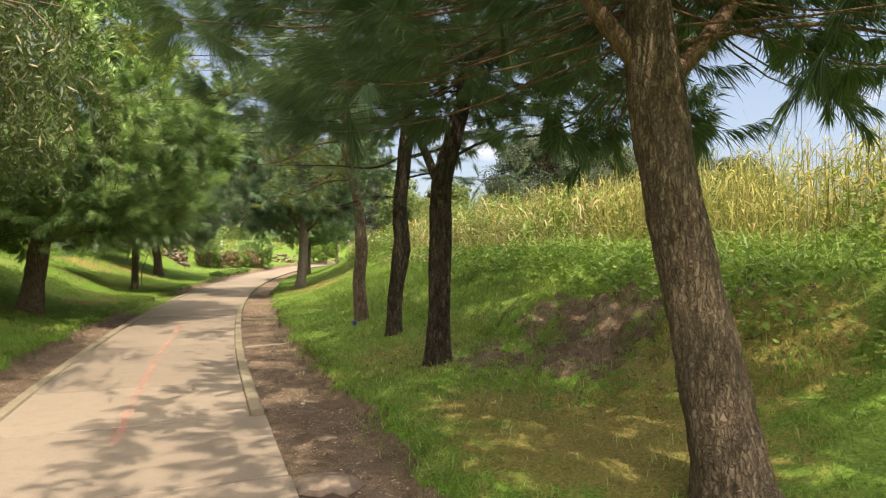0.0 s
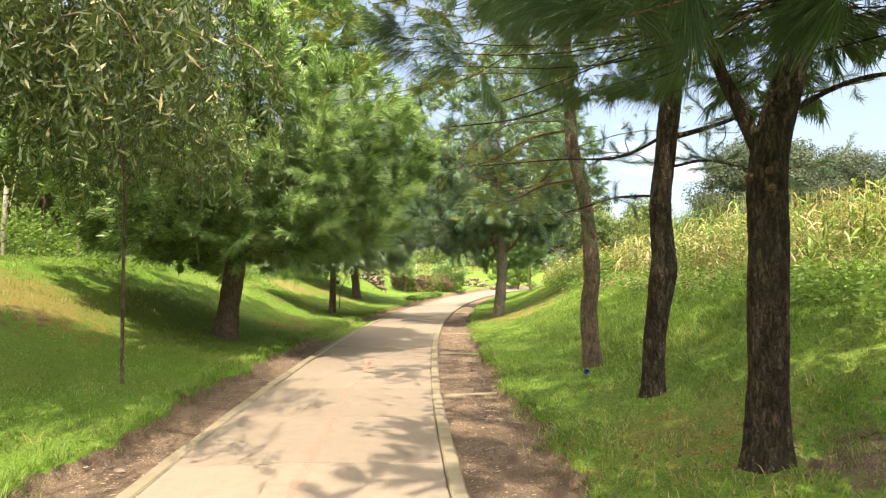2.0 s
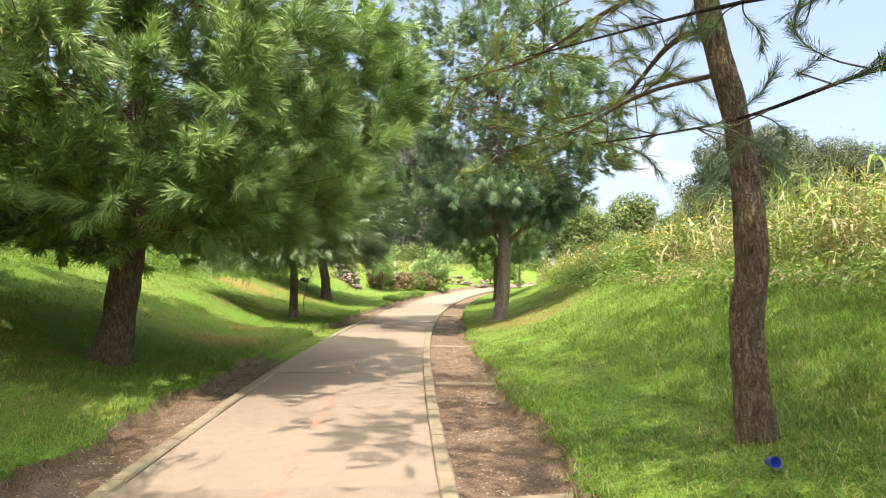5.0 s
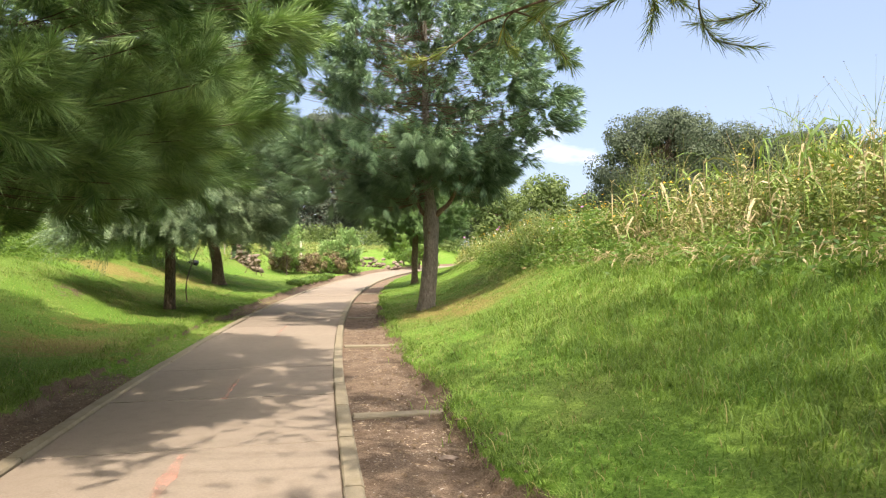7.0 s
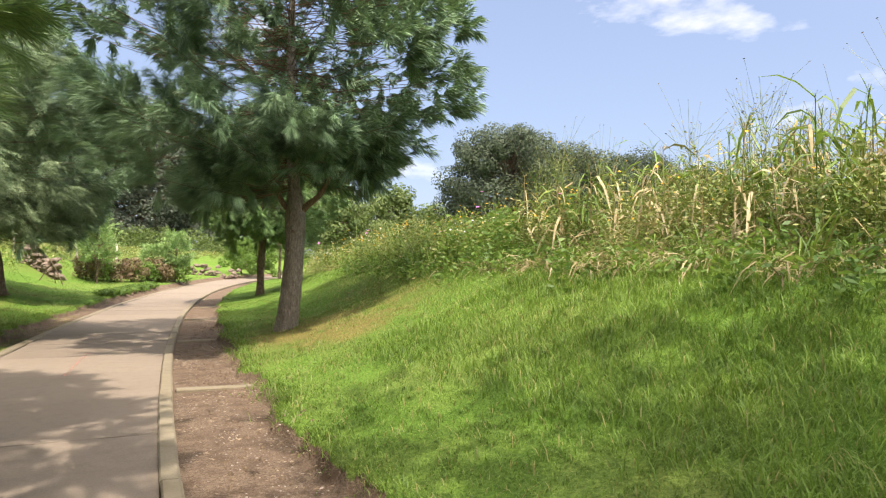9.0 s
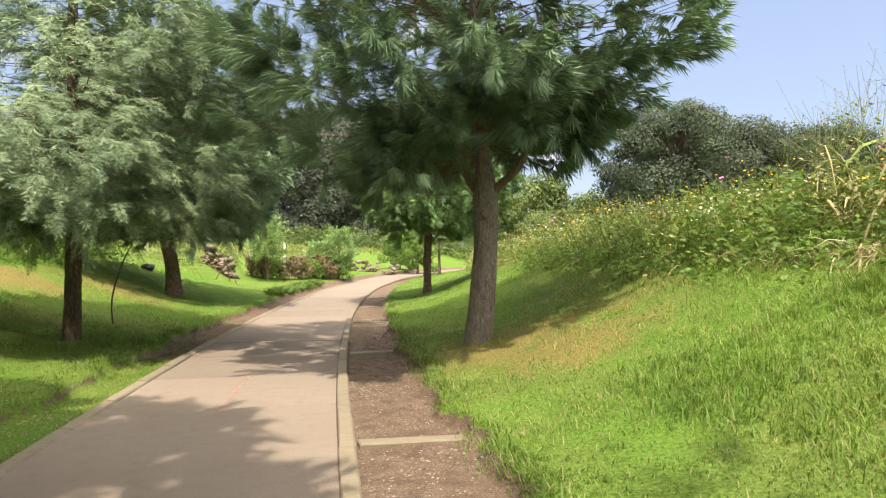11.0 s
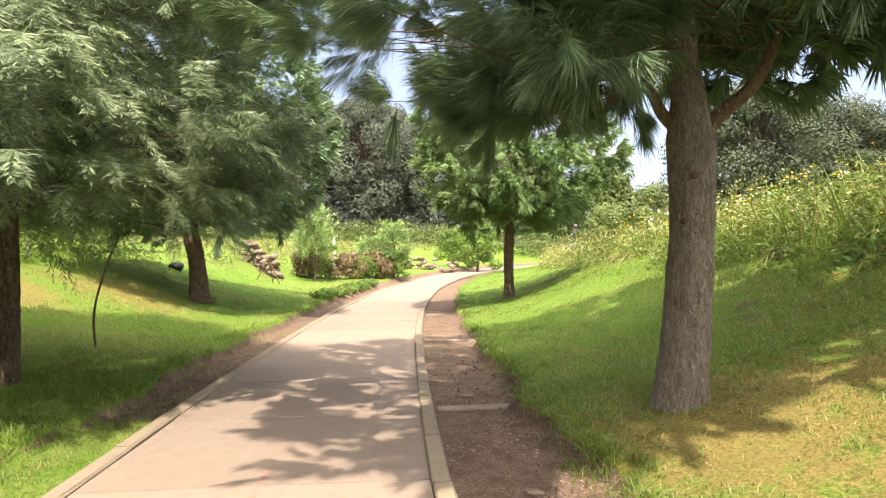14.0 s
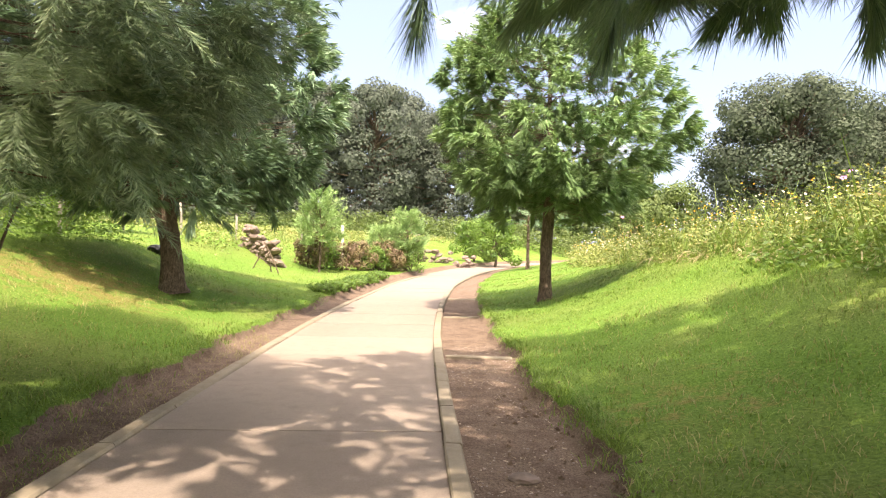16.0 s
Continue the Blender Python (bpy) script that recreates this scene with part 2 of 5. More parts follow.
GRASS_DRY = foliage("dry_grass", (0.13, 0.12, 0.04), (0.29, 0.25, 0.10), (0.45, 0.38, 0.18), through_light=0.3)
CORN = foliage("maize_leaves", (0.12, 0.14, 0.035), (0.34, 0.315, 0.10), (0.52, 0.44, 0.20), rough=0.8, through_light=0.3, spec=0.1, odd=(0.40, 0.23, 0.13), patch=0.6)
WEED = foliage("tall_weeds", (0.038, 0.066, 0.012), (0.150, 0.205, 0.045), (0.36, 0.36, 0.12), through_light=0.2, odd=(0.46, 0.34, 0.17))
HERB = foliage("green_herbs", (0.045, 0.100, 0.015), (0.130, 0.230, 0.045), (0.27, 0.36, 0.09), through_light=0.3)
STRAW = foliage("dead_straw", (0.16, 0.12, 0.058), (0.33, 0.26, 0.135), (0.52, 0.43, 0.25), through_light=0.2)
PETAL_YELLOW = plain("yellow_petals", (0.72, 0.40, 0.03), 0.2)
PETAL_WHITE = plain("white_petals", (0.72, 0.70, 0.56), 0.12)
PETAL_PINK = plain("pink_petals", (0.60, 0.22, 0.55), 0.12)
SEED_HEAD = plain("dark_seed_heads", (0.10, 0.08, 0.06), 0.3)
CLOD = plain("earth_clod", (0.14, 0.098, 0.064), 0.6, 30.0, 0.95)
STONE = plain("field_stone", (0.17, 0.13, 0.105), 0.5, 9.0, 0.92)
PEBBLE = plain("gravel", (0.30, 0.25, 0.215), 0.5, 40.0, 0.92)
CHIP = foliage("litter_chips", (0.14, 0.085, 0.05), (0.30, 0.20, 0.13), (0.50, 0.40, 0.30), through_light=0.1)
WOOD_GREY = plain("weathered_wood", (0.30, 0.265, 0.22), 0.35, 18.0, 0.9)
WOOD_POLE = plain("pale_pole", (0.52, 0.49, 0.43), 0.2, 12.0, 0.8)
TWIG = plain("twig_bark", (0.13, 0.095, 0.065), 0.35, 25.0, 0.9)
BLUE = plain("blue_plastic", (0.02, 0.07, 0.42), 0.1, 8.0, 0.35, 0.5)
BLACK = plain("black_plastic", (0.018, 0.018, 0.020), 0.3, 9.0, 0.4, 0.5)
WHITEWASH = plain("whitewashed_wall", (0.72, 0.71, 0.68), 0.1, 3.0, 0.85)
ROOF = plain("roof_sheet", (0.30, 0.29, 0.28), 0.2, 3.0, 0.7)
RED_PAINT = paint_worn("worn_red_paint", (0.62, 0.17, 0.12))

# ---- mesh helpers ----
rng = np.random.default_rng(7)


def mesh_of(name, verts, faces, material, smooth=False):
    """A mesh from arrays; faces: one array, or a list of arrays of triangles and quads."""
    verts = np.asarray(verts, dtype=np.float32)
    groups = [np.asarray(f, dtype=np.int32) for f in (faces if isinstance(faces, list) else [faces])]
    groups = [g for g in groups if len(g)]
    me = bpy.data.meshes.new(name)
    me.vertices.add(len(verts))
    me.vertices.foreach_set("co", verts.ravel())
    corners = np.concatenate([g.ravel() for g in groups])
    sizes = np.concatenate([np.full(len(g), g.shape[1], dtype=np.int32) for g in groups])
    me.loops.add(len(corners))
    me.loops.foreach_set("vertex_index", corners)
    me.polygons.add(len(sizes))
    me.polygons.foreach_set("loop_start", np.concatenate([[0], np.cumsum(sizes)[:-1]]).astype(np.int32))
    me.update(calc_edges=True)
    me.polygons.foreach_set("use_smooth", np.full(len(sizes), smooth))
    me.materials.append(material)
    return me


def part(name, mesh, parent, label=""):
    ob = new(name, mesh)
    ob.parent = parent
    return tagged(ob, label)


def thing(name, at, label, category, group="", kind=""):
    e = new(name)
    e.location = at
    e.empty_display_size = 0.2
    return tagged(e, label, category, group, kind)


class Soup:
    """Collects loose pieces of geometry that become one mesh."""

    def __init__(self):
        self.v, self.f3, self.f4, self.count = [], [], [], 0

    def add(self, verts, tris=None, quads=None):
        if tris is not None and len(tris):
            self.f3.append(np.asarray(tris) + self.count)
        if quads is not None and len(quads):
            self.f4.append(np.asarray(quads) + self.count)
        self.v.append(np.asarray(verts, dtype=float))
        self.count += len(verts)

    def mesh(self, name, material, smooth=False):
        faces = [np.concatenate(f) for f in (self.f3, self.f4) if f]
        return mesh_of(name, np.concatenate(self.v), faces, material, smooth)


def unit(a):
    return a / np.maximum(np.linalg.norm(a, axis=-1, keepdims=True), 1e-9)


def tube(points, radii, sides=8, rough=0.0, seed=0.0):
    """Verts and quads of a round, tapered, closed tube along points; rough: uneven bark, as a share of the radius."""
    points = np.asarray(points, dtype=float)
    n = len(points)
    along = unit(np.gradient(points, axis=0))
    ref = np.array([0.0, 1.0, 0.0]) if abs(along[0][1]) < 0.8 else np.array([1.0, 0.0, 0.0])
    side = unit(np.cross(along, ref))
    up = np.cross(side, along)
    ang = np.linspace(0, 2 * np.pi, sides, endpoint=False)
    ring = side[:, None] * np.cos(ang)[None, :, None] + up[:, None] * np.sin(ang)[None, :, None]
    r = np.asarray(radii, dtype=float)[:, None] * np.ones((1, sides))
    if rough:
        for i in range(n):
            for j in range(sides):
                q = Vector(points[i] + ring[i, j] * r[i, j])
                r[i, j] *= 1 + rough * (noise.noise(Vector((q.x * 9, q.y * 9, q.z * 2.2 + seed))) + 0.7 * noise.noise(Vector((q.x * 24, q.y * 24, q.z * 8 + seed))))
    verts = (points[:, None] + ring * r[..., None]).reshape(-1, 3)
    i, j = np.meshgrid(np.arange(n - 1), np.arange(sides), indexing="ij")
    k = (j + 1) % sides
    quads = np.stack([i * sides + j, i * sides + k, (i + 1) * sides + k, (i + 1) * sides + j], -1).reshape(-1, 4)
    verts = np.vstack([verts, points[-1]])
    tris = np.array([[(n - 1) * sides + a, (n - 1) * sides + (a + 1) % sides, len(verts) - 1] for a in range(sides)])
    return verts, tris, quads


def bend(points, count):
    """A smooth line through a few points (Catmull-Rom), as count points."""
    p = np.asarray(points, dtype=float)
    p = np.vstack([2 * p[0] - p[1], p, 2 * p[-1] - p[-2]])
    t = np.linspace(0, len(p) - 3 - 1e-6, count)
    i = t.astype(int)
    f = (t - i)[:, None]
    a, b, c, d = p[i], p[i + 1], p[i + 2], p[i + 3]
    return 0.5 * (2 * b + (c - a) * f + (2 * a - 5 * b + 4 * c - d) * f ** 2 + (3 * b - a - 3 * c + d) * f ** 3)


def box_verts(lx, ly, lz, bevel=0.0):
    """A box on z = 0, centred in x and y, with its upper edges cut off."""
    b = bevel
    lo = [(-lx / 2, -ly / 2, 0), (lx / 2, -ly / 2, 0), (lx / 2, ly / 2, 0), (-lx / 2, ly / 2, 0)]
    mid = [(x, y, lz - b) for x, y, _ in lo]
    hi = [(x - math.copysign(b, x), y - math.copysign(b, y), lz) for x, y, _ in lo]
    quads = [(i, (i + 1) % 4, 4 + (i + 1) % 4, 4 + i) for i in range(4)] + [(4 + i, 4 + (i + 1) % 4, 8 + (i + 1) % 4, 8 + i) for i in range(4)] + [(8, 9, 10, 11), (3, 2, 1, 0)]
    return np.array(lo + mid + hi, dtype=float), np.array(quads)


# ---- the lie of the land ----
KERB_Y = np.array([-60, -20, -8, 0, 3, 6.3, 8.6, 11.9, 15, 17.2, 20.35, 22.6, 24.3, 27, 30.9, 34.7, 38.4, 44, 50, 56, 62, 68, 74, 82, 95, 140])
KERB_X = np.array([24, 8.3, 3.6, 0.52, -0.62, -1.88, -2.75, -3.88, -4.87, -5.55, -6.44, -7.04, -7.45, -8.09, -8.95, -9.65, -10.25, -10.95, -11.2, -10.9, -10.0, -8.5, -6.4, -3, 3, 25])
_fy = np.arange(-60, 140, 0.25)
_fx = np.interp(_fy, KERB_Y, KERB_X)
_k = np.exp(-0.5 * (np.arange(-12, 13) / 5.0) ** 2)
_fx[12:-12] = np.convolve(_fx, _k / _k.sum(), "valid")
_slope = np.gradient(_fx, _fy)
WIDTH = 2.28  # between the kerbs' middles
RISE = ([-60, 27, 38, 48, 56, 65, 90, 150, 500], [0, 0, 0.05, 0.2, 0.4, 0.55, 0.8, 1.2, 2.0])
RIGHT = ([-0.07, 0.06, 0.91, 0.99, 1.9, 2.6, 3.3, 4.1, 4.7, 6.0, 12, 60, 900], [-0.035, -0.06, -0.05, 0.08, 0.25, 0.46, 0.76, 1.18, 1.38, 1.5, 1.75, 2.4, 6.0])
LEFT = ([-0.07, 0.06, 0.60, 0.67, 2.0, 3.0, 4.0, 5.5, 7.0, 10, 60, 900], [-0.035, -0.045, -0.04, 0.09, 0.21, 0.5, 1.0, 1.65, 1.95, 2.1, 2.6, 6.0])
LEFT_FAR = ([-0.07, 0.06, 0.4, 0.7, 3.0, 4.5, 6.0, 8.0, 20, 45, 900], [-0.035, -0.04, 0.0, 0.2, 0.34, 0.6, 1.2, 1.6, 2.3, 3.2, 8.0])


def kerb_x(y):
    return np.interp(y, _fy, _fx)


def kerb_sec(y):
    return np.sqrt(1 + np.interp(y, _fy, _slope) ** 2)


def spot(y, d):
    """The plan point d metres to the right of the right-hand kerb's middle, square to the path, at y along the walk."""
    s = np.interp(y, _fy, _slope)
    c = kerb_sec(y)
    return kerb_x(y) + np.asarray(d) / c, np.asarray(y) - np.asarray(d) * s / c


def lumps(x, y):
    return 0.5 * np.sin(1.7 * x + 0.6 * np.sin(0.9 * y)) * np.sin(1.3 * y + 0.4) + 0.3 * np.sin(4.1 * x + 1.3 * y) * np.sin(3.3 * y - 1.9 * x) + 0.2 * np.sin(9.3 * x - 2 * y) * np.sin(8.1 * y + 3 * x)


def ease(a, b, v):
    t = np.clip((v - a) / (b - a), 0, 1)
    return t * t * (3 - 2 * t)


def edge_wave(y):
    """The uneven line along which the turf is cut."""
    return 0.08 * np.sin(1.9 * y) + 0.05 * np.sin(4.7 * y + 1) + 0.03 * np.sin(11 * y) + 0.018 * np.sin(23 * y + 3 * np.sin(2.3 * y)) + 0.014 * np.sin(31 * y)


def land(x, y):
    """Height of the ground, and the offset to the right of the right-hand kerb."""
    x, y = np.asarray(x, dtype=float), np.asarray(y, dtype=float)
    d = (x - kerb_x(y)) / kerb_sec(y)
    e = -d - WIDTH
    wob = edge_wave(y)
    far = ease(30, 46, y)
    d_bank = d - 1.5 * (1 - ease(3.4, 7.2, y)) * ease(1.2, 2.6, d)
    right = np.interp(d_bank + wob * ease(0.25, 0.8, d) * (1 - ease(1.5, 3, d)), *RIGHT)
    right = np.where(right > 0.2, 0.2 + (right - 0.2) * (1 - 0.55 * far), right)
    ew = e + wob * ease(0.15, 0.5, e) * (1 - ease(1.2, 3, e))
    low = 1 - 0.22 * ease(16, 26, y)
    left = np.interp(ew, *LEFT)
    left = np.where(left > 0.25, 0.25 + (left - 0.25) * low, left)
    left = left * (1 - ease(33, 39, y)) + np.interp(ew, *LEFT_FAR) * ease(33, 39, y)
    z = np.where(d >= -0.07, right, np.where(e >= -0.07, left, -0.035))
    off = np.maximum(np.maximum(d, e), 0)
    z = z + lumps(x, y) * (0.012 + 0.05 * ease(1.0, 3.5, off)) * ease(0.1, 0.4, off)
    # a dug-out hollow of bare earth in the bank beside the first trees
    hx, hy = x - 2.0, y - 7.6
    dig = np.exp(-((hx / 1.9) ** 2 + (hy / 1.9) ** 2))
    z = z - dig * 0.26 * ease(1.5, 2.5, d) * (1 + 0.9 * lumps(2.4 * x, 2.4 * y) + 0.5 * lumps(5.5 * x, 5.5 * y))
    # humps in the left-hand bank
    z = z + 0.18 * np.exp(-(((y - 21) / 2.0) ** 2 + ((e - 3.6) / 1.1) ** 2)) - 0.2 * np.exp(-(((y - 25) / 1.7) ** 2 + ((e - 3.4) / 1.2) ** 2))
    return z + np.interp(y, *RISE), d


def height(x, y):
    return float(land(x, y)[0])


def build_ground():
    dd = np.concatenate([-np.geomspace(9.5, 900, 34)[::-1], np.arange(-9.3, -4.3, 0.14), np.arange(-4.3, -3.3, 0.06), np.arange(-3.28, -2.7, 0.03), np.arange(-2.68, -2.1, 0.06), [-1.7, -1.1, -0.5], np.arange(-0.13, 0.72, 0.06), np.arange(0.74, 1.28, 0.03), np.arange(1.3, 1.6, 0.06), np.arange(1.65, 7.5, 0.11), np.geomspace(7.7, 900, 36)])
    yy = np.concatenate([-np.geomspace(3.2, 700, 24)[::-1] + 0, np.arange(-3, 30, 0.1), np.arange(30, 48, 0.25), np.geomspace(48.3, 900, 56)])
    Y, D = np.meshgrid(yy, dd, indexing="ij")
    X = kerb_x(Y) + D * kerb_sec(Y)
    Z, d = land(X, Y)
    e = -d - WIDTH
    n, m = X.shape
    i, j = np.meshgrid(np.arange(n - 1), np.arange(m - 1), indexing="ij")
    a = (i * m + j).ravel()
    me = mesh_of("ground", np.stack([X, Y, Z], -1).reshape(-1, 3), np.stack([a, a + 1, a + m + 1, a + m], -1), GROUND, True)
    wob = edge_wave(Y)
    soil = (1 - ease(0.93, 1.02, d + wob)) * (d > -0.2) + (1 - ease(0.62, 0.70, e + wob)) * (e > -0.2) * (1 - 0.88 * ease(15.5, 17.5, Y) * (1 - ease(22.5, 24.5, Y)))
    soil = np.maximum(soil, (0.72 + 0.55 * lumps(2.1 * X, 2.1 * Y)) * np.exp(-(((X - 1.8) / 2.0) ** 2 + ((Y - 7.2) / 1.6) ** 2)) * (d > 1.4))
    soil = np.maximum(soil, 0.5 * np.exp(-(((Y - 25.3) / 1.0) ** 2 + ((d - 3.4) / 0.5) ** 2)))
    soil = np.maximum(soil, 0.55 * np.exp(-(((Y - 21.5) / 1.3) ** 2 + ((e - 3.3) / 0.45) ** 2)))
    soil = np.maximum(soil, 0.5 * np.exp(-(((Y - 9.5) / 1.8) ** 2 + ((e - 3.8) / 0.7) ** 2)))
    soil = np.maximum(soil, 0.6 * np.exp(-((e + wob - 0.635) / 0.035) ** 2))
    worn = np.zeros_like(X)
    for tx, ty, s, r in WORN:
        worn = np.maximum(worn, s * np.exp(-(((X - tx) / r) ** 2 + ((Y - ty) / r) ** 2)))
    for key, val in (("soil", soil), ("worn", worn)):
        at = me.attributes.new(key, "FLOAT", "POINT")
        at.data.foreach_set("value", np.clip(val, 0, 1).astype(np.float32).ravel())
    ob = tagged(new("ground", me), "grassy ground with dirt strips beside a concrete path", "ground", kind="structure")
    return ob, me


# foot of each tree beside the path
FEET = {"lean": (1.71, 3.68), "fork": (-0.06, 7.36), "black": (-0.74, 9.50), "wavy": (-1.45, 11.35), "big": (-9.13, 13.90), "round": (-5.28, 23.30), "young": (-7.31, 34.17), "cypress": (-11.63, 23.74), "back": (-14.40, 31.9), "willow": (-7.05, 9.0)}
WORN = [(1.2, 4.6, 0.8, 1.6), (2.6, 5.6, 0.8, 1.4), (0.4, 5.6, 0.7, 1.0), (-0.5, 8.0, 0.55, 1.7), (-5.0, 22.6, 0.72, 2.0), (-4.2, 21.6, 0.68, 1.5), (-3.4, 22.8, 0.52, 1.4), (-3.6, 24.6, 0.45, 1.6), (-9.4, 13.6, 0.5, 1.5), (-9.6, 17.6, 0.7, 1.5), (-10.6, 19.6, 0.55, 1.3), (-15.0, 30.0, 0.6, 2.6), (-13.4, 25.0, 0.5, 1.8), (-10.6, 10.2, 0.75, 2.2), (-15.5, 27.0, 0.8, 1.6), (-5.9, 26.0, 0.45, 1.5)]
ground, _ = build_ground()

# ---- the concrete path ----


def build_path():
    """Slabs between the kerbs with open joints, as separate pieces."""
    path = tagged(new("path"), "pale worn concrete footpath of cast slabs, curving away", "path", kind="structure")
    step, y, k = 1.62, -7.0, 0
    while y < 84:
        cut = 0.006
        n = 5
        ys = np.linspace(y + cut, y + step * (1 if y < 50 else 2) - cut, n)
        inner = -0.070
        if y + step < 6.05 and y > -8:
            inner = 0.06 + 0.02 * math.sin(3 * y)
        outer = -WIDTH + 0.07
        across = np.linspace(outer, inner, 5)
        Y, D = np.meshgrid(ys, across, indexing="ij")
        X, YY = spot(Y, D)
        lift = np.interp(YY, *RISE) + 0.004 * math.sin(5.1 * k) + 0.003 * np.sin(2.7 * YY)
        top = np.stack([X, YY, lift], -1).reshape(-1, 3)
        b = 0.006
        edge_idx = list(range(5)) + [5 * i + 4 for i in range(1, n)] + [5 * (n - 1) + j for j in range(3, -1, -1)] + [5 * i for i in range(n - 2, 0, -1)]
        rim = top[edge_idx]
        mid = rim.mean(0)
        low = rim + unit(rim - mid) * b
        low[:, 2] -= 0.012
        deep = low.copy()
        deep[:, 2] -= 0.10
        v = np.vstack([top, low, deep])
        q = [(i * 5 + j, i * 5 + j + 1, i * 5 + j + 6, i * 5 + j + 5) for i in range(n - 1) for j in range(4)]
        m = len(edge_idx)
        for a in range(m):
            c = (a + 1) % m
            q.append((edge_idx[a], 25 + a, 25 + c, edge_idx[c]))
            q.append((25 + a, 25 + m + a, 25 + m + c, 25 + c))
        part("slab", mesh_of("slab", v, np.array(q), SLAB), path)
        y += step * (1 if y < 50 else 2)
        k += 1
    return path


def build_kerb(name, d0, y0, y1, proud, label):
    kerb = tagged(new(name), label, "kerb", kind="structure")
    y, k = y0, 0
    while y < y1:
        length = 1.0 if y < 50 else 2.0
        shift = 0.004 * math.sin(7.3 * k) + 0.003 * math.sin(3.1 * k)
        tip = 0.008 * math.sin(5.7 * k + 1)
        s = np.linspace(y + 0.004, y + length - 0.005, 4)
        w = 0.062
        prof = [(-w, -0.12), (-w, proud - 0.012), (-w + 0.012, proud), (w - 0.016, proud - 0.002), (w, proud - 0.02), (w, -0.12)]
        v = []
        for i, yy in enumerate(s):
            for a, (dx, z) in enumerate(prof):
                wear = 0.006 * noise.noise(Vector((yy * 6, a * 2.0, d0))) if 0 < a < 5 else 0
                x, y2 = spot(yy, d0 + shift + dx + wear)
                v.append((float(x), float(y2), z + tip * (1 if a not in (0, 5) else 0) + wear + float(np.interp(yy, *RISE))))
        p = len(prof)
        q = [(i * p + a, (i + 1) * p + a, (i + 1) * p + a + 1, i * p + a + 1) for i in range(3) for a in range(p - 1)]
        caps = [(0, 1, 2, 3), (0, 3, 4, 5), (3 * p + 3, 3 * p + 2, 3 * p + 1, 3 * p), (3 * p + 5, 3 * p + 4, 3 * p + 3, 3 * p)]
        part("kerb_stone", mesh_of("kerb_stone", v, np.array(q + caps), KERB), kerb)
        y += length
        k += 1
    return kerb


def build_dash(y0, y1, d, w):
    n = max(4, int((y1 - y0) / 0.1))
    ys = np.linspace(y0, y1, n)
    v = []
    for i, y in enumerate(ys):
        half = w / 2 * (0.8 + 0.3 * math.sin(9 * y) + 0.15 * math.sin(31 * y))
        for s in (-1, 1):
            x, yy = spot(y, d + s * half)
            v.append((float(x), float(yy), float(np.interp(yy, *RISE)) + 0.0125))
    q = [(2 * i, 2 * i + 1, 2 * i + 3, 2 * i + 2) for i in range(n - 1)]
    ob = new("painted_dash", mesh_of("painted_dash", v, np.array(q), RED_PAINT))
    return tagged(ob, "faded red painted dash worn into the concrete path", "road marking", "painted dashes", "structure")


build_path()
build_kerb("kerb_right", 0.0, 6.05, 84, 0.028, "narrow concrete kerb stones with mossy yellowed edges")
build_kerb("kerb_left", -WIDTH, -7.0, 84, 0.022, "narrow concrete kerb stones partly covered with soil")
for a, b in ((5.4, 9.4), (9.0 + 0.9, 11.6), (12.3, 13.9), (15.6, 16.6), (20.3, 22.4)):
    build_dash(a, b, -1.14 + 0.02 * math.sin(a), 0.10 if a < 14 else 0.06)


def concrete_bar(y, length=0.86):
    """A flat cast bar across the dirt strip."""
    v, q = box_verts(length, 0.13, 0.10, 0.012)
    for p in v:
        p += np.array([noise.noise(Vector(p * 5 + y)), noise.noise(Vector(p * 5 - y)), noise.noise(Vector(p * 7 + 2 * y))]) * 0.014
    ob = new("concrete_bar", mesh_of("concrete_bar", v, q, KERB))
    x, yy = spot(y, 0.52)
    s = float(np.interp(y, _fy, _slope))
    ob.matrix_world = pose(float(x), float(yy), height(float(x), float(yy)) - 0.075, 2 * math.sin(y), 2 * math.cos(2 * y), -math.degrees(math.atan(s)) + 3 * math.sin(3 * y))
    return tagged(ob, "narrow concrete bar laid across the dirt strip", "paving", "concrete bars")


for y in (10.6, 14.9, 19.3, 24.1, 28.85, 33.6, 38.3):
    concrete_bar(y)

# ---- trees ----


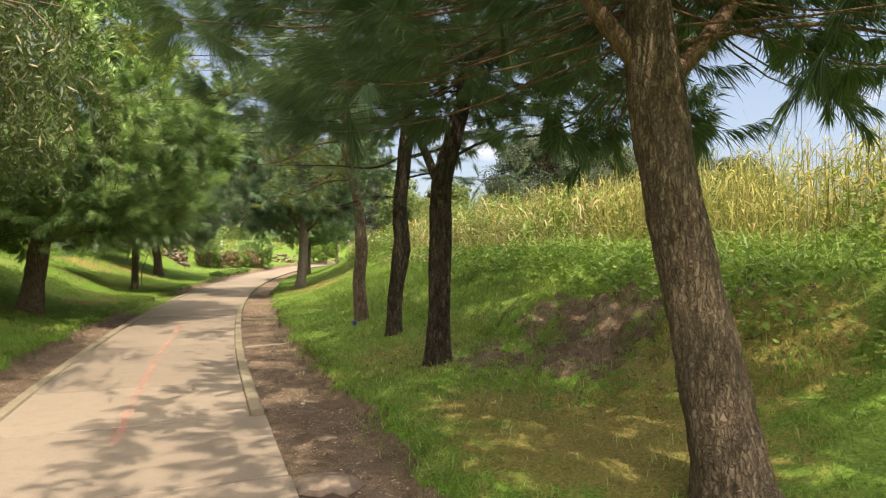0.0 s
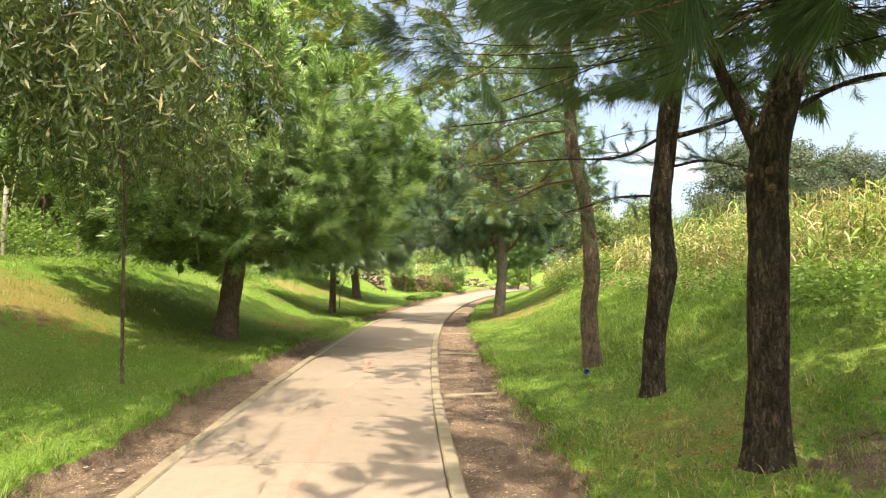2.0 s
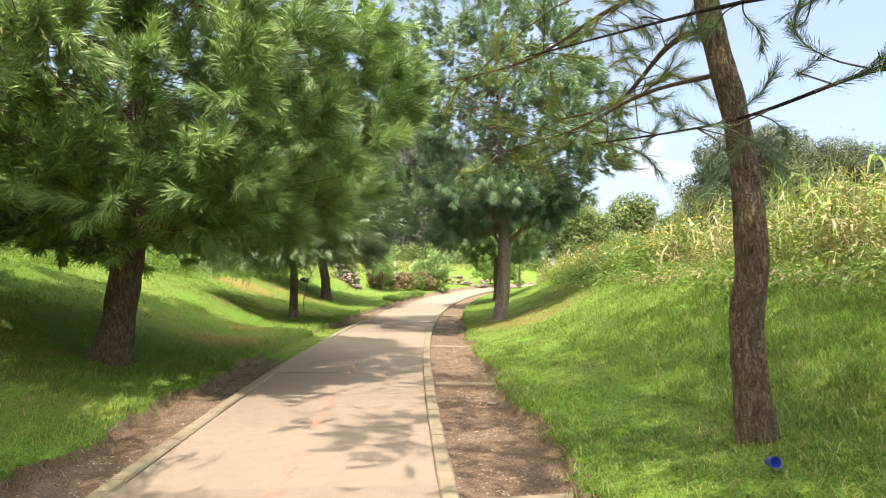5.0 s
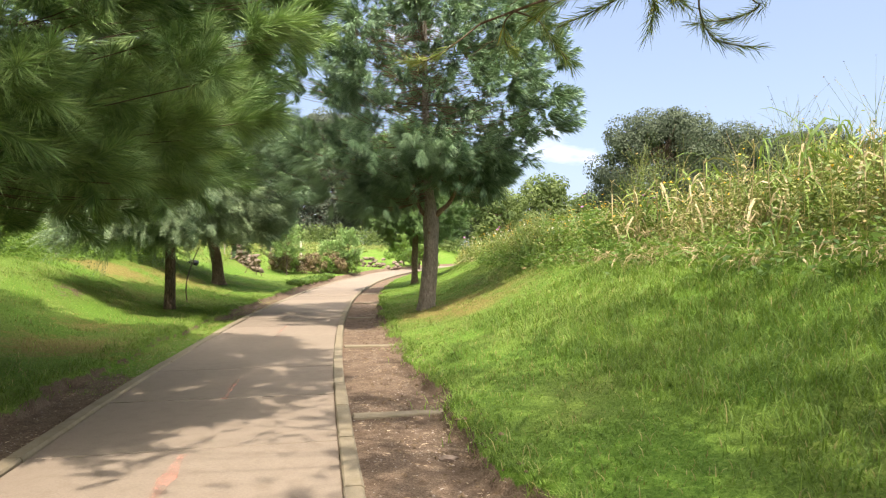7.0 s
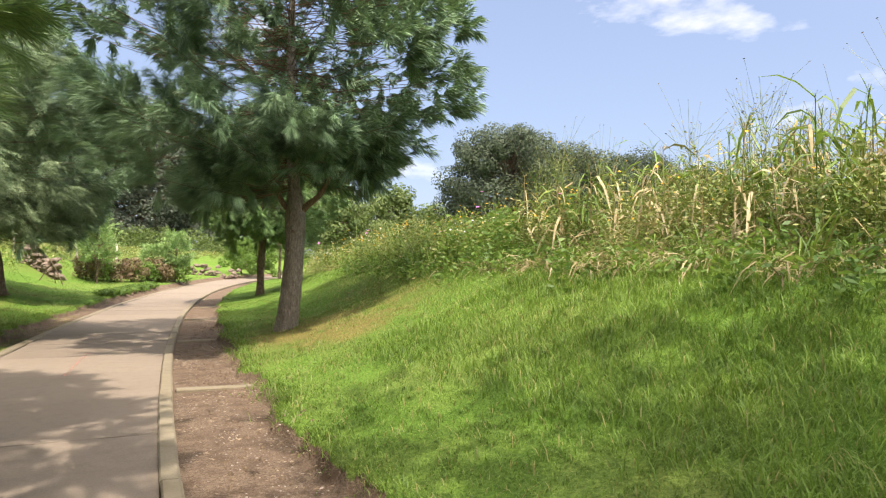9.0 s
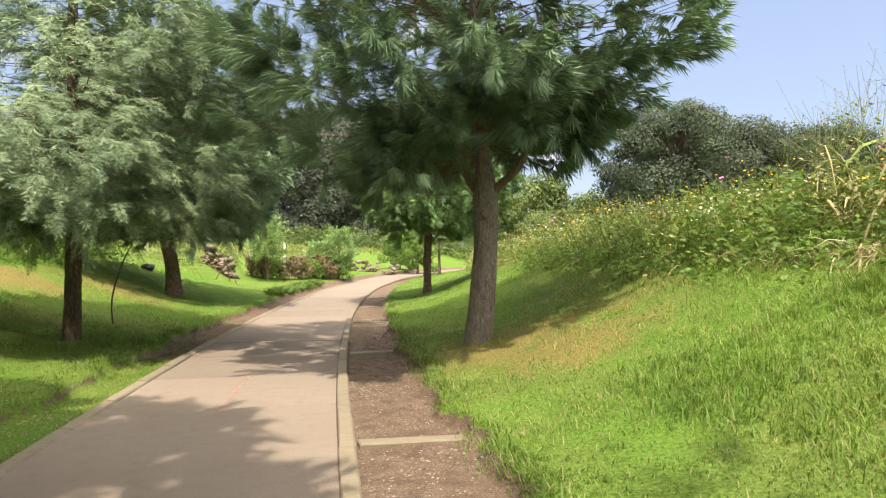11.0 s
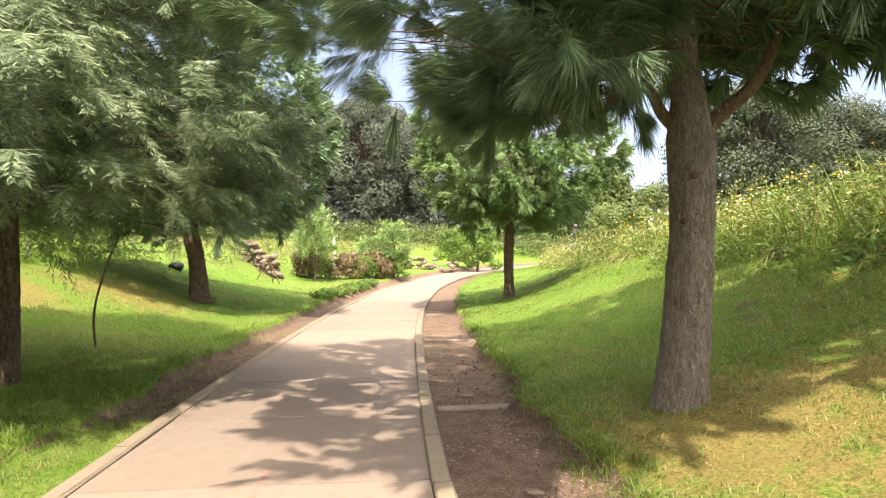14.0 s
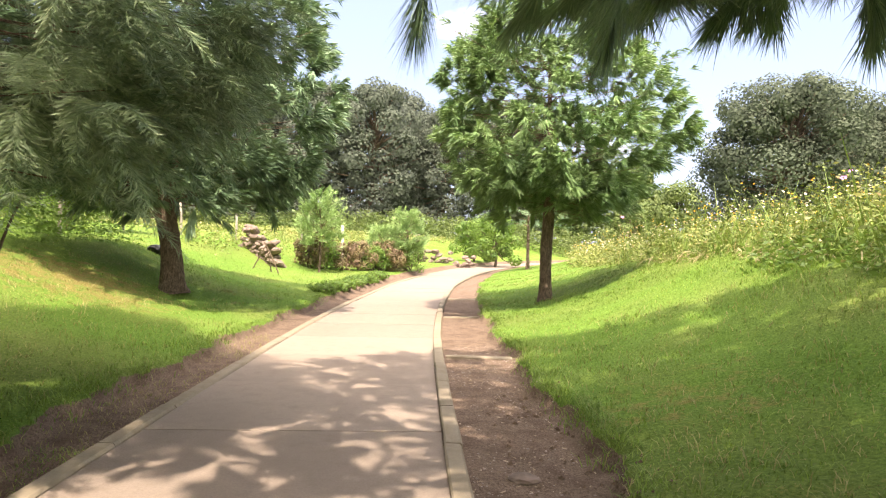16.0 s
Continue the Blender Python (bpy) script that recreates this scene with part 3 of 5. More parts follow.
def tuft_needles(at, way, count, length, width, droop, bent, face=None, fan=0.8):
    """Needles of many tufts at once: verts and triangles. at, way: one row a tuft."""
    n = len(at)
    ref = np.where(np.abs(way[:, 2:3]) > 0.9, [[1.0, 0, 0]], [[0, 0, 1.0]])
    s = unit(np.cross(way, ref))
    u = np.cross(s, way)
    phi = rng.uniform(0, 2 * np.pi, (n, count))
    spread = rng.uniform(0.1, fan, (n, count))
    ln = length * rng.uniform(0.7, 1.15, (n, count))[..., None] * rng.uniform(0.8, 1.1, (n, 1, 1))
    ray = way[:, None] * np.cos(spread)[..., None] + (s[:, None] * np.cos(phi)[..., None] + u[:, None] * np.sin(phi)[..., None]) * np.sin(spread)[..., None]
    root = at[:, None] + way[:, None] * rng.uniform(-0.10, 0.03, (n, count))[..., None]
    mid = root + ray * ln * 0.5
    mid[..., 2] -= droop * ln[..., 0] * 0.18
    tip = root + ray * ln * 0.95
    tip[..., 2] -= droop * ln[..., 0] * 0.72
    broad = rng.normal(size=(n, count, 3))
    if face is not None:
        broad = face[:, None] + 0.38 * broad
    flat = unit(np.cross(ray, broad)) * width / 2
    if bent:
        v = np.stack([root, mid - flat, mid + flat, tip], 2).reshape(-1, 3)
        b = np.arange(n * count)[:, None] * 4
        f = np.concatenate([b + [0, 1, 2], b + [2, 1, 3]])
    else:
        mid = root + (tip - root) * 0.4
        v = np.stack([root, mid + flat * 2.0, tip], 2).reshape(-1, 3)
        f = np.arange(n * count)[:, None] * 3 + [0, 1, 2]
    return v, f


def spray_leaves(at, way, count, length, width, face=None):
    """Flat drooping cypress sprays: a bent axis with scaly side shoots."""
    n = len(at)
    s = unit(np.cross(way, [0, 0, 1.0]))
    t = np.linspace(0.05, 1, count)[None, :]
    axis = at[:, None] + way[:, None] * (length * t)[..., None]
    axis[..., 2] -= length * 0.55 * t ** 2
    sign = np.where(np.arange(count) % 2 == 0, 1.0, -1.0)[None, :, None]
    side = s[:, None] * sign * 0.75 + way[:, None] * 0.6 + rng.normal(0, 0.3, (n, count, 3))
    side[..., 2] -= 0.45
    side = unit(side)
    ln = (length * (0.48 - 0.28 * t) * rng.uniform(0.7, 1.2, (n, count)))[..., None]
    broad = rng.normal(size=(n, count, 3))
    if face is not None:
        broad = face[:, None] + 0.45 * broad
    flat = unit(np.cross(side, broad)) * width / 2
    v = np.stack([axis - flat * 0.5, axis + side * ln * 0.5 + flat, axis + side * ln], 2).reshape(-1, 3)
    return v, np.arange(n * count)[:, None] * 3 + [0, 1, 2]


def crown_skeleton(trunk, radius, profile, branches, spread, rise, twig, rand, z_low, sector=None):
    """Boughs and tuft places of a conifer. profile: (share of the crown's height, share of the radius) pairs."""
    z_top = trunk[-1][2]
    boughs, at, way = [], [], []
    for k in range(branches):
        f = (k + rand.random()) / branches
        f = f ** 0.85
        z = z_low + (z_top - z_low) * f * 0.97
        i = min(np.searchsorted(trunk[:, 2], z), len(trunk) - 1)
        start = trunk[i]
        az = 2.399963 * k + rand.uniform(-0.35, 0.35)
        reach = radius * np.interp(f, *zip(*profile)) * rand.uniform(0.74, 1.08)
        if sector:
            reach *= 1 + sector[1] * max(0, math.cos(az - sector[0]))
        out = np.array([math.cos(az), math.sin(az), 0.0])
        climb = rise * (0.35 + 0.9 * f) * reach * rand.uniform(0.6, 1.3)
        sag = (0.28 - 0.30 * f) * reach
        swing = np.array([-out[1], out[0], 0]) * rand.uniform(-0.18, 0.18) * reach
        line = bend([start, start + out * reach * 0.38 + [0, 0, climb * 0.35] + swing * 0.6, start + out * reach * 0.72 + [0, 0, climb * 0.75 - sag * 0.45] + swing, start + out * reach + [0, 0, climb - sag * 0.7] + swing], 9)
        boughs.append((line, f, reach))
        dirs = unit(np.gradient(line, axis=0))
        m = max(4, int(reach / spread))
        for s in np.linspace(0.22, 1.0, m):
            q = s * 8
            a = min(int(q), 7)
            p = line[a] + (line[a + 1] - line[a]) * (q - a)
            fw = dirs[min(a + 1, 8)]
            side = np.array([-out[1], out[0], 0.0])
            for sg in ((-1, 1) if s < 0.97 else (0,)):
                tl = twig * (1.15 - 0.6 * s) * rand.uniform(0.6, 1.25) + 0.10
                tw = unit(fw * 0.75 + side * sg * 0.85 + np.array([0, 0, rand.uniform(-0.15, 0.45)]))
                steps = max(1, int(tl / 0.16))
                for h in range(steps):
                    g = (h + 1) / steps
                    at.append(p + tw * tl * g + np.array([rand.uniform(-0.05, 0.05) for _ in range(3)]))
                    way.append(unit(tw + np.array([rand.uniform(-0.5, 0.5), rand.uniform(-0.5, 0.5), rand.uniform(0.0, 0.75)])))
    return boughs, np.array(at), np.array(way)


def crown_mops(trunk, radius, profile, hubs, shoots, mop, z_low, rand, upward, sector=None, sag=None):
    """Shoots gathered in mop-like clusters at the ends of the boughs: tuft places, their directions, the way they face, and the boughs."""
    z_top = trunk[-1][2] + 0.1
    shares, reaches = zip(*profile)
    at, way, face, lines = [], [], [], []
    k = 0
    while len(lines) < hubs:
        k += 1
        skirt = rand.random() < 0.24
        f = rand.random() * (0.10 if skirt else 1.0)
        share = np.interp(f, shares, reaches)
        if rand.random() > share and not skirt:
            continue
        az = 2.399963 * k + rand.uniform(-0.4, 0.4)
        r = radius * share * (1 + 0.22 * noise.noise(Vector((math.cos(az) * 1.6, math.sin(az) * 1.6, f * 4 + radius))))
        if sector:
            r *= 1 + sector[1] * max(0, math.cos(az - sector[0]))
        r *= math.sqrt(rand.uniform(0.06, 1.0)) if skirt else rand.choice((1.0, 1.0, 0.95, 0.88, 0.74, 0.5))
        z = z_low + (z_top - z_low) * f
        if skirt:
            z += 0.7 * (1 - r / radius)
        if sag:
            z -= sag[1] * max(0, math.cos(az - sag[0])) * (1 - f) * (0.4 + 0.6 * r / radius)
        c = trunk[min(np.searchsorted(trunk[:, 2], z), len(trunk) - 1)]
        out = np.array([math.cos(az), math.sin(az), 0.0])
        tip = np.array([c[0], c[1], z]) + out * r
        root = trunk[min(np.searchsorted(trunk[:, 2], max(z_low - 0.1, z + (0.12 - 0.5 * f) * r * rand.uniform(0.5, 1.3))), len(trunk) - 1)]
        lines.append((bend([root, root + (tip - root) * 0.55 + [0, 0, -0.06 * r], tip], 7), r))
        size = mop * rand.uniform(0.7, 1.3)
        core = tip - out * size * 0.55
        for j in range(shoots):
            g = np.array([rand.gauss(0, 1) for _ in range(3)])
            w = unit(out * 0.85 + g * [0.6, 0.6, 0.42] + np.array([0, 0, upward + 0.45 * f]))
            tl = size * rand.uniform(0.55, 1.15)
            curl = np.array([0, 0, 0.16 * size])
            looks = unit(w * 0.55 + out * 0.5 + np.array([0, 0, 0.65]))
            for h in (0.45, 0.75, 1.0):
                at.append(core + w * tl * h + curl * h * h)
                way.append(unit(w + np.array([rand.gauss(0, 0.15), rand.gauss(0, 0.15), 0.25 * h])))
                face.append(looks)
    return np.array(at), np.array(way), np.array(face), lines


def limb_sprigs(ln, rand, count=18):
    """Crooked thin twigs along a limb, as lines of a few points."""
    lines = []
    for _ in range(count):
        p = ln[rand.randrange(6, 24)]
        w = np.array([rand.gauss(0, 0.75), rand.gauss(0, 0.75), rand.uniform(-0.5, 0.5)])
        step = rand.uniform(0.12, 0.22)
        pts = [p]
        for k in range(3):
            pts.append(pts[-1] + unit(w) * step)
            w = w + np.array([rand.gauss(0, 0.5), rand.gauss(0, 0.5), rand.gauss(-0.05 + 0.2 * k, 0.3)])
        lines.append(pts)
    return lines


BROAD = ((0, 0.6), (0.08, 0.76), (0.2, 0.92), (0.32, 1.0), (0.5, 0.87), (0.75, 0.52), (0.92, 0.26), (1, 0.1))
OVAL = ((0, 0.72), (0.12, 0.95), (0.3, 1.0), (0.55, 0.88), (0.8, 0.55), (1, 0.12))
ROUND = ((0, 0.45), (0.14, 0.82), (0.32, 1.0), (0.58, 0.96), (0.8, 0.74), (0.93, 0.42), (1, 0.12))


def pine(foot, trunk_line, radii, z_low, radius, branches, bark_mat, leaf_mat, label, seed, profile=OVAL, spread=0.24, rise=0.55, twig=0.55, needles=24,
         length=0.26, width=0.008, droop=0.5, bent=True, limbs=(), style="pine", sector=None, name="pine_tree", flare=1.35, rough=0.09, keep=1.0, hubs=0, shoots=9, mop=0.5, upward=0.25, sprigs=(), sag=None, fine_wood=1.0, fan=0.8, mop_low=None):
    rand = random.Random(seed)
    x, y = foot
    base = np.array([x, y, height(x, y) - 0.04])
    tree = thing(name, base, label, "tree", "trees beside the path")
    line = np.asarray(trunk_line, dtype=float)
    fine = bend(line, max(40, int(line[-1][2] / 0.07)))
    rr = np.interp(fine[:, 2], *radii)
    rr = rr * (1 + (flare - 1) * np.exp(-np.maximum(fine[:, 2], 0) / 0.16))
    v, t, q = tube(fine, rr, 26, rough, seed)
    part("trunk", mesh_of("trunk", v, [t, q], bark_mat, True), tree)
    boughs, at, way = crown_skeleton(fine, radius, profile, branches, spread, rise, twig, rand, z_low, sector=sector)
    for pts, r0, r1 in limbs:
        ln = bend(pts, 24)
        v, t, q = tube(ln, np.linspace(r0, r1, 24), 12, 0.08, seed + 1)
        part("limb", mesh_of("limb", v, [t, q], BARK_LIMB if bark_mat != BARK_DARK else bark_mat, True), tree)
    wood = Soup()
    for ln, f, reach in boughs:
        r0 = fine_wood * (0.010 + 0.009 * reach) * (1 - 0.5 * f) * (0.6 if style == "spray" or keep < 0.7 else 1)
        v, t, q = tube(ln, np.linspace(r0, 0.005, 9), 5)
        wood.add(v, t, q)
    if keep < 1:
        sel = rng.random(len(at)) < keep
        at, way = at[sel], way[sel]
    face = unit(way * 0.5 + [0, 0, 0.9])
    if hubs:
        more_at, more_way, more_face, lines = crown_mops(fine, radius, profile, hubs, shoots, mop, mop_low or z_low, rand, upward, sector, sag)
        at, way, face = np.concatenate([at, more_at]), np.concatenate([way, more_way]), np.concatenate([face, more_face])
        for ln, reach in lines:
            v, t, q = tube(ln, np.linspace(fine_wood * (0.006 + 0.004 * reach), 0.003, 7), 5)
            wood.add(v, t, q)
    part("branchwork", wood.mesh("branchwork", BARK_LIMB if bark_mat != BARK_DARK else bark_mat, True), tree, "thin branching boughs")
    crown = Soup()
    if style == "pine" and mop_low and limbs:
        for pts, r0, r1 in limbs:
            sprigs = list(sprigs) + limb_sprigs(bend(pts, 24), rand)
    for pts in sprigs:
        ln = bend(pts, 14)
        v, t, q = tube(ln, np.linspace(0.0055, 0.0025, 14), 6)
        part("twig", mesh_of("twig", v, [t, q], TWIG, True), tree, "hanging twig with a few needle tufts")
        ahead = unit(np.gradient(ln, axis=0))
        crown.add(*tuft_needles(ln[6:], ahead[6:], 26, 0.115, 0.0035, 0.1, True))
    # close to the path the needles are built finer and more of them
    ty = np.clip(at[:, 1] + y, -1, 26)
    gap = np.sqrt((at[:, 0] + x - kerb_x(ty) + 1.0) ** 2 + (at[:, 1] + y - ty) ** 2 + np.maximum(at[:, 2] + base[2] - 1.5, 0) ** 2)
    close = gap < 3.7
    for sel, more, thin in ((~close, 1.0, 1.0), (close & (gap > 1.7), 2.6, 0.38), (gap <= 1.7, 4.5, 0.2)):
        if not sel.any():
            continue
        if style == "pine":
            v, f = tuft_needles(at[sel], way[sel], int(needles * more), length, width * thin, droop, bent, face[sel], fan)
        else:
            flat = way[sel].copy()
            flat[:, 2] = np.minimum(flat[:, 2], 0.15)
            v, f = spray_leaves(at[sel], unit(flat), int(needles * more), length, width * thin ** 0.5, face[sel])
        crown.add(v, f)
    part("crown", crown.mesh("crown", leaf_mat), tree)
    return tree


F = FEET
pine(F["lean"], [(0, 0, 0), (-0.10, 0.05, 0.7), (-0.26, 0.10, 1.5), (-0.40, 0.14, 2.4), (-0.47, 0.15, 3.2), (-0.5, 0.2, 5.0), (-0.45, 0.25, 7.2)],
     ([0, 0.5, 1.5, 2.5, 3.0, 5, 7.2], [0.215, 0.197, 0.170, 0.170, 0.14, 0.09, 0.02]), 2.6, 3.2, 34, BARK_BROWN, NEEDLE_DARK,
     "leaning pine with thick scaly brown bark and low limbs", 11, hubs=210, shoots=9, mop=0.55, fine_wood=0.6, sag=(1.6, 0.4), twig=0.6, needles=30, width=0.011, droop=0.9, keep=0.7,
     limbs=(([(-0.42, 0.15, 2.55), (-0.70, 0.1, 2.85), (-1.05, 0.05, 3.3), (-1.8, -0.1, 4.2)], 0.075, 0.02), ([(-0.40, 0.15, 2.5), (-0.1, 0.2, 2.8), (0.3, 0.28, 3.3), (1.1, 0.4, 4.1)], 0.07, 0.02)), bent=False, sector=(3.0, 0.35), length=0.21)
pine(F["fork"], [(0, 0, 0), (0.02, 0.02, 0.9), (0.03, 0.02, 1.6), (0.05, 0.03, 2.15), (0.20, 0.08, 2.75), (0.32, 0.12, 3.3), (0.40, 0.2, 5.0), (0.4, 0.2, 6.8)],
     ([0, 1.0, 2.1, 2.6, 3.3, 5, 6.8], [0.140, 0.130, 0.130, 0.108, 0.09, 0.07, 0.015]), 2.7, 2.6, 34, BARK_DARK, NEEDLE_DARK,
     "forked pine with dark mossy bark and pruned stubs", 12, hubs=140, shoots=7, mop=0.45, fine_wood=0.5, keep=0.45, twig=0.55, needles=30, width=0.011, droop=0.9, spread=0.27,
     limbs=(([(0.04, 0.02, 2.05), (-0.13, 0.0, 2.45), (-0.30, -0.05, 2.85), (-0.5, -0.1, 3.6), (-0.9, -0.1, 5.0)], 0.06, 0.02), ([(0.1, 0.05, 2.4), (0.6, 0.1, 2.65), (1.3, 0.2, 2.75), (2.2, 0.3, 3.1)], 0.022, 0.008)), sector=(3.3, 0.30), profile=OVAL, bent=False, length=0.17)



def stub(tree, at, way, r, label):
    """A sawn-off branch end on a trunk."""
    way = np.array(way, dtype=float)
    at = np.array(at, dtype=float)
    v, t, q = tube([at - way * 0.04, at + way * 0.02, at + way * 0.05, at + way * 0.052], [r * 1.5, r * 1.25, r, r * 0.9], 12, 0.05)
    part("stub", mesh_of("stub", v, [t, q], WOOD_GREY if "sawn" in label else BARK_LIMB, True), tree, label)


fork_tree = bpy.data.objects["pine_tree.001"]
for a, z in ((-0.10, 1.98), (0.02, 2.02), (0.03, 1.90)):
    stub(fork_tree, (a, -0.115, z), (0.1 * a, -1, 0.1), 0.018, "small knotted branch stub")
pine(F["black"], [(0, 0, 0), (0.02, 0, 0.6), (0.10, 0, 1.2), (0.12, 0, 1.45), (0.09, 0, 2.0), (0.16, 0, 2.7), (0.22, 0, 3.5), (0.26, 0, 6), (0.2, 0.1, 10)],
     ([0, 0.8, 1.3, 1.5, 2.2, 3.5, 6, 10], [0.115, 0.11, 0.135, 0.12, 0.105, 0.11, 0.08, 0.02]), 3.2, 3.0, 40, BARK_DARK, NEEDLE,
     "straight pine with nearly black furrowed bark", 13, hubs=120, shoots=7, mop=0.42, fine_wood=0.45, mop_low=4.4, twig=0.5, needles=22, width=0.011, spread=0.3, droop=0.5, keep=0.4,
     limbs=(([(0.18, 0, 2.75), (-0.35, 0.5, 2.62), (-1.1, 1.0, 2.72), (-2.3, 1.9, 2.85)], 0.02, 0.006), ([(0.2, 0, 3.3), (-0.6, 0.5, 3.38), (-1.6, 1.1, 3.3), (-2.9, 1.9, 3.45)], 0.024, 0.007), ([(0.12, 0, 2.1), (-0.4, 0.5, 2.15), (-1.0, 1.0, 2.05), (-1.8, 1.7, 2.1)], 0.016, 0.005), ([(0.2, 0, 2.7), (0.7, 0.1, 2.85), (1.3, 0.3, 3.1), (2.2, 0.5, 3.3)], 0.03, 0.008), ([(0.2, 0, 2.4), (0.6, 0.3, 2.5), (1.1, 0.7, 2.45), (1.7, 1.0, 2.5)], 0.016, 0.005)), sector=(2.9, 0.35), bent=False, length=0.13)
pine(F["wavy"], [(0, 0, 0), (-0.06, 0, 0.75), (-0.02, 0, 1.35), (-0.09, 0, 2.2), (-0.22, 0, 2.8), (-0.30, 0, 3.4), (-0.38, 0, 5.5), (-0.4, 0.1, 9)],
     ([0, 0.7, 1.3, 2.2, 3.4, 5.5, 9], [0.125, 0.115, 0.11, 0.09, 0.085, 0.06, 0.015]), 3.0, 3.0, 40, BARK_BROWN, NEEDLE_YELLOW,
     "slender crooked pine with flaking brown bark and thin yellowing crown", 14, hubs=140, shoots=7, mop=0.42, fine_wood=0.45, mop_low=4.4, twig=0.45, needles=22, width=0.011, spread=0.32, droop=0.5, keep=0.4, flare=1.2, sector=(2.9, 0.5), bent=False,
     limbs=(([(-0.24, 0, 2.95), (-0.5, 0.5, 3.0), (-0.9, 1.05, 2.72), (-1.5, 1.35, 2.66)], 0.03, 0.009), ([(-0.18, 0, 2.6), (-0.7, 0.4, 2.6), (-1.3, 0.9, 2.45), (-2.0, 1.4, 2.4)], 0.02, 0.005), ([(-0.28, 0, 3.3), (-0.9, 0.2, 3.25), (-1.6, 0.5, 3.0), (-2.4, 0.8, 2.95)], 0.022, 0.005)),
     sprigs=([(-1.15, 1.2, 2.68), (-1.26, 1.05, 2.41), (-1.41, 1.03, 2.31), (-1.61, 1.01, 2.22)], [(-1.10, 1.17, 2.69), (-1.18, 1.06, 2.41), (-1.15, 1.06, 2.33), (-1.17, 1.06, 2.22)],
             [(-0.9, 1.05, 2.71), (-0.94, 1.08, 2.41), (-0.92, 1.09, 2.24), (-0.84, 1.1, 2.15), (-0.68, 1.12, 2.12)], [(-0.75, 0.9, 2.83), (-0.70, 1.11, 2.40), (-0.65, 1.12, 2.32), (-0.77, 1.11, 2.26), (-0.93, 1.09, 2.24)],
             [(-0.98, 1.1, 2.70), (-1.0, 1.08, 2.41), (-1.06, 1.07, 2.37), (-1.02, 1.08, 2.34)]), length=0.14)
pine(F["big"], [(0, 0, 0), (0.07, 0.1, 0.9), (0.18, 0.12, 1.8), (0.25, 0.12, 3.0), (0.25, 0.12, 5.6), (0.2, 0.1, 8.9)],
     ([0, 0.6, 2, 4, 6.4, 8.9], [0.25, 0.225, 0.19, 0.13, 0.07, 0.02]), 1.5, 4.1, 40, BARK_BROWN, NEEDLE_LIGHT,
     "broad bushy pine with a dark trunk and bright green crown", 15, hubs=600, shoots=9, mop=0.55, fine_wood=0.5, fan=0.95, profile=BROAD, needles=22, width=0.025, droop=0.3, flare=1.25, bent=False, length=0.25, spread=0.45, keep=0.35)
pine(F["round"], [(0, 0, 0), (0.10, 0, 1.1), (0.12, 0, 2.05), (0.05, 0, 3.2), (0.0, 0, 5), (0, 0, 8.6)],
     ([0, 0.5, 1.6, 2.05, 2.6, 5, 8.6], [0.20, 0.18, 0.165, 0.175, 0.10, 0.07, 0.015]), 2.6, 3.1, 40, BARK_GREY, NEEDLE,
     "rounded blue-green pine with long drooping needles and grey trunk", 16, hubs=440, shoots=9, mop=0.48, fine_wood=0.5, fan=0.7, sag=(3.4, 1.1), needles=24, width=0.020, length=0.23, droop=0.8, keep=0.5,
     limbs=(([(0.12, 0, 2.0), (0.3, -0.05, 2.2), (0.6, -0.1, 2.5), (0.85, -0.1, 3.2)], 0.075, 0.03), ([(0.10, 0, 2.05), (-0.12, -0.03, 2.3), (-0.25, -0.05, 2.8), (-0.3, -0.1, 3.6)], 0.055, 0.025)), profile=ROUND, spread=0.4, flare=1.12, bent=False, sector=(3.6, 0.34))
round_tree = bpy.data.objects["pine_tree.005"]
stub(round_tree, (0.06, -0.13, 3.05), (0.1, -1, 0.3), 0.05, "torn reddish branch stump")
stub(round_tree, (0.10, -0.165, 1.75), (0, -1, 0.1), 0.022, "healed knot")
stub(round_tree, (0.03, -0.165, 1.42), (0, -1, 0.05), 0.018, "healed knot")
pine(F["young"], [(0, 0, 0), (0.0, 0, 1.0), (0.04, 0, 1.8), (0.03, 0, 3.2), (0, 0, 6.2)],
     ([0, 0.5, 1.8, 3, 6.2], [0.135, 0.12, 0.12, 0.07, 0.012]), 1.75, 2.55, 40, BARK_BROWN, NEEDLE_YOUNG,
     "young rounded pine with a bright green tufted crown", 17, hubs=420, shoots=8, mop=0.36, fine_wood=0.4, fan=0.6, needles=20, width=0.023, length=0.22, droop=0.85, keep=0.5, bent=False, profile=ROUND, spread=0.4)
pine(F["cypress"], [(0, 0, 0), (0.02, 0, 1.5), (0.0, 0, 4), (0, 0, 7), (0, 0, 10.0)],
     ([0, 1.5, 4, 7, 10], [0.13, 0.11, 0.08, 0.05, 0.012]), 1.7, 2.6, 60, BARK_BROWN, CYPRESS,
     "feathery grey-green cypress with hanging sprays and a slim trunk", 18, hubs=380, shoots=9, mop=0.55, fine_wood=0.5, upward=-0.1, profile=((0, 0.8), (0.1, 1.0), (0.3, 0.86), (0.5, 0.62), (0.75, 0.33), (1, 0.06)), style="spray", needles=22, length=0.36, width=0.024, rise=0.25, twig=0.5, name="cypress_tree", flare=1.15, keep=0.3)
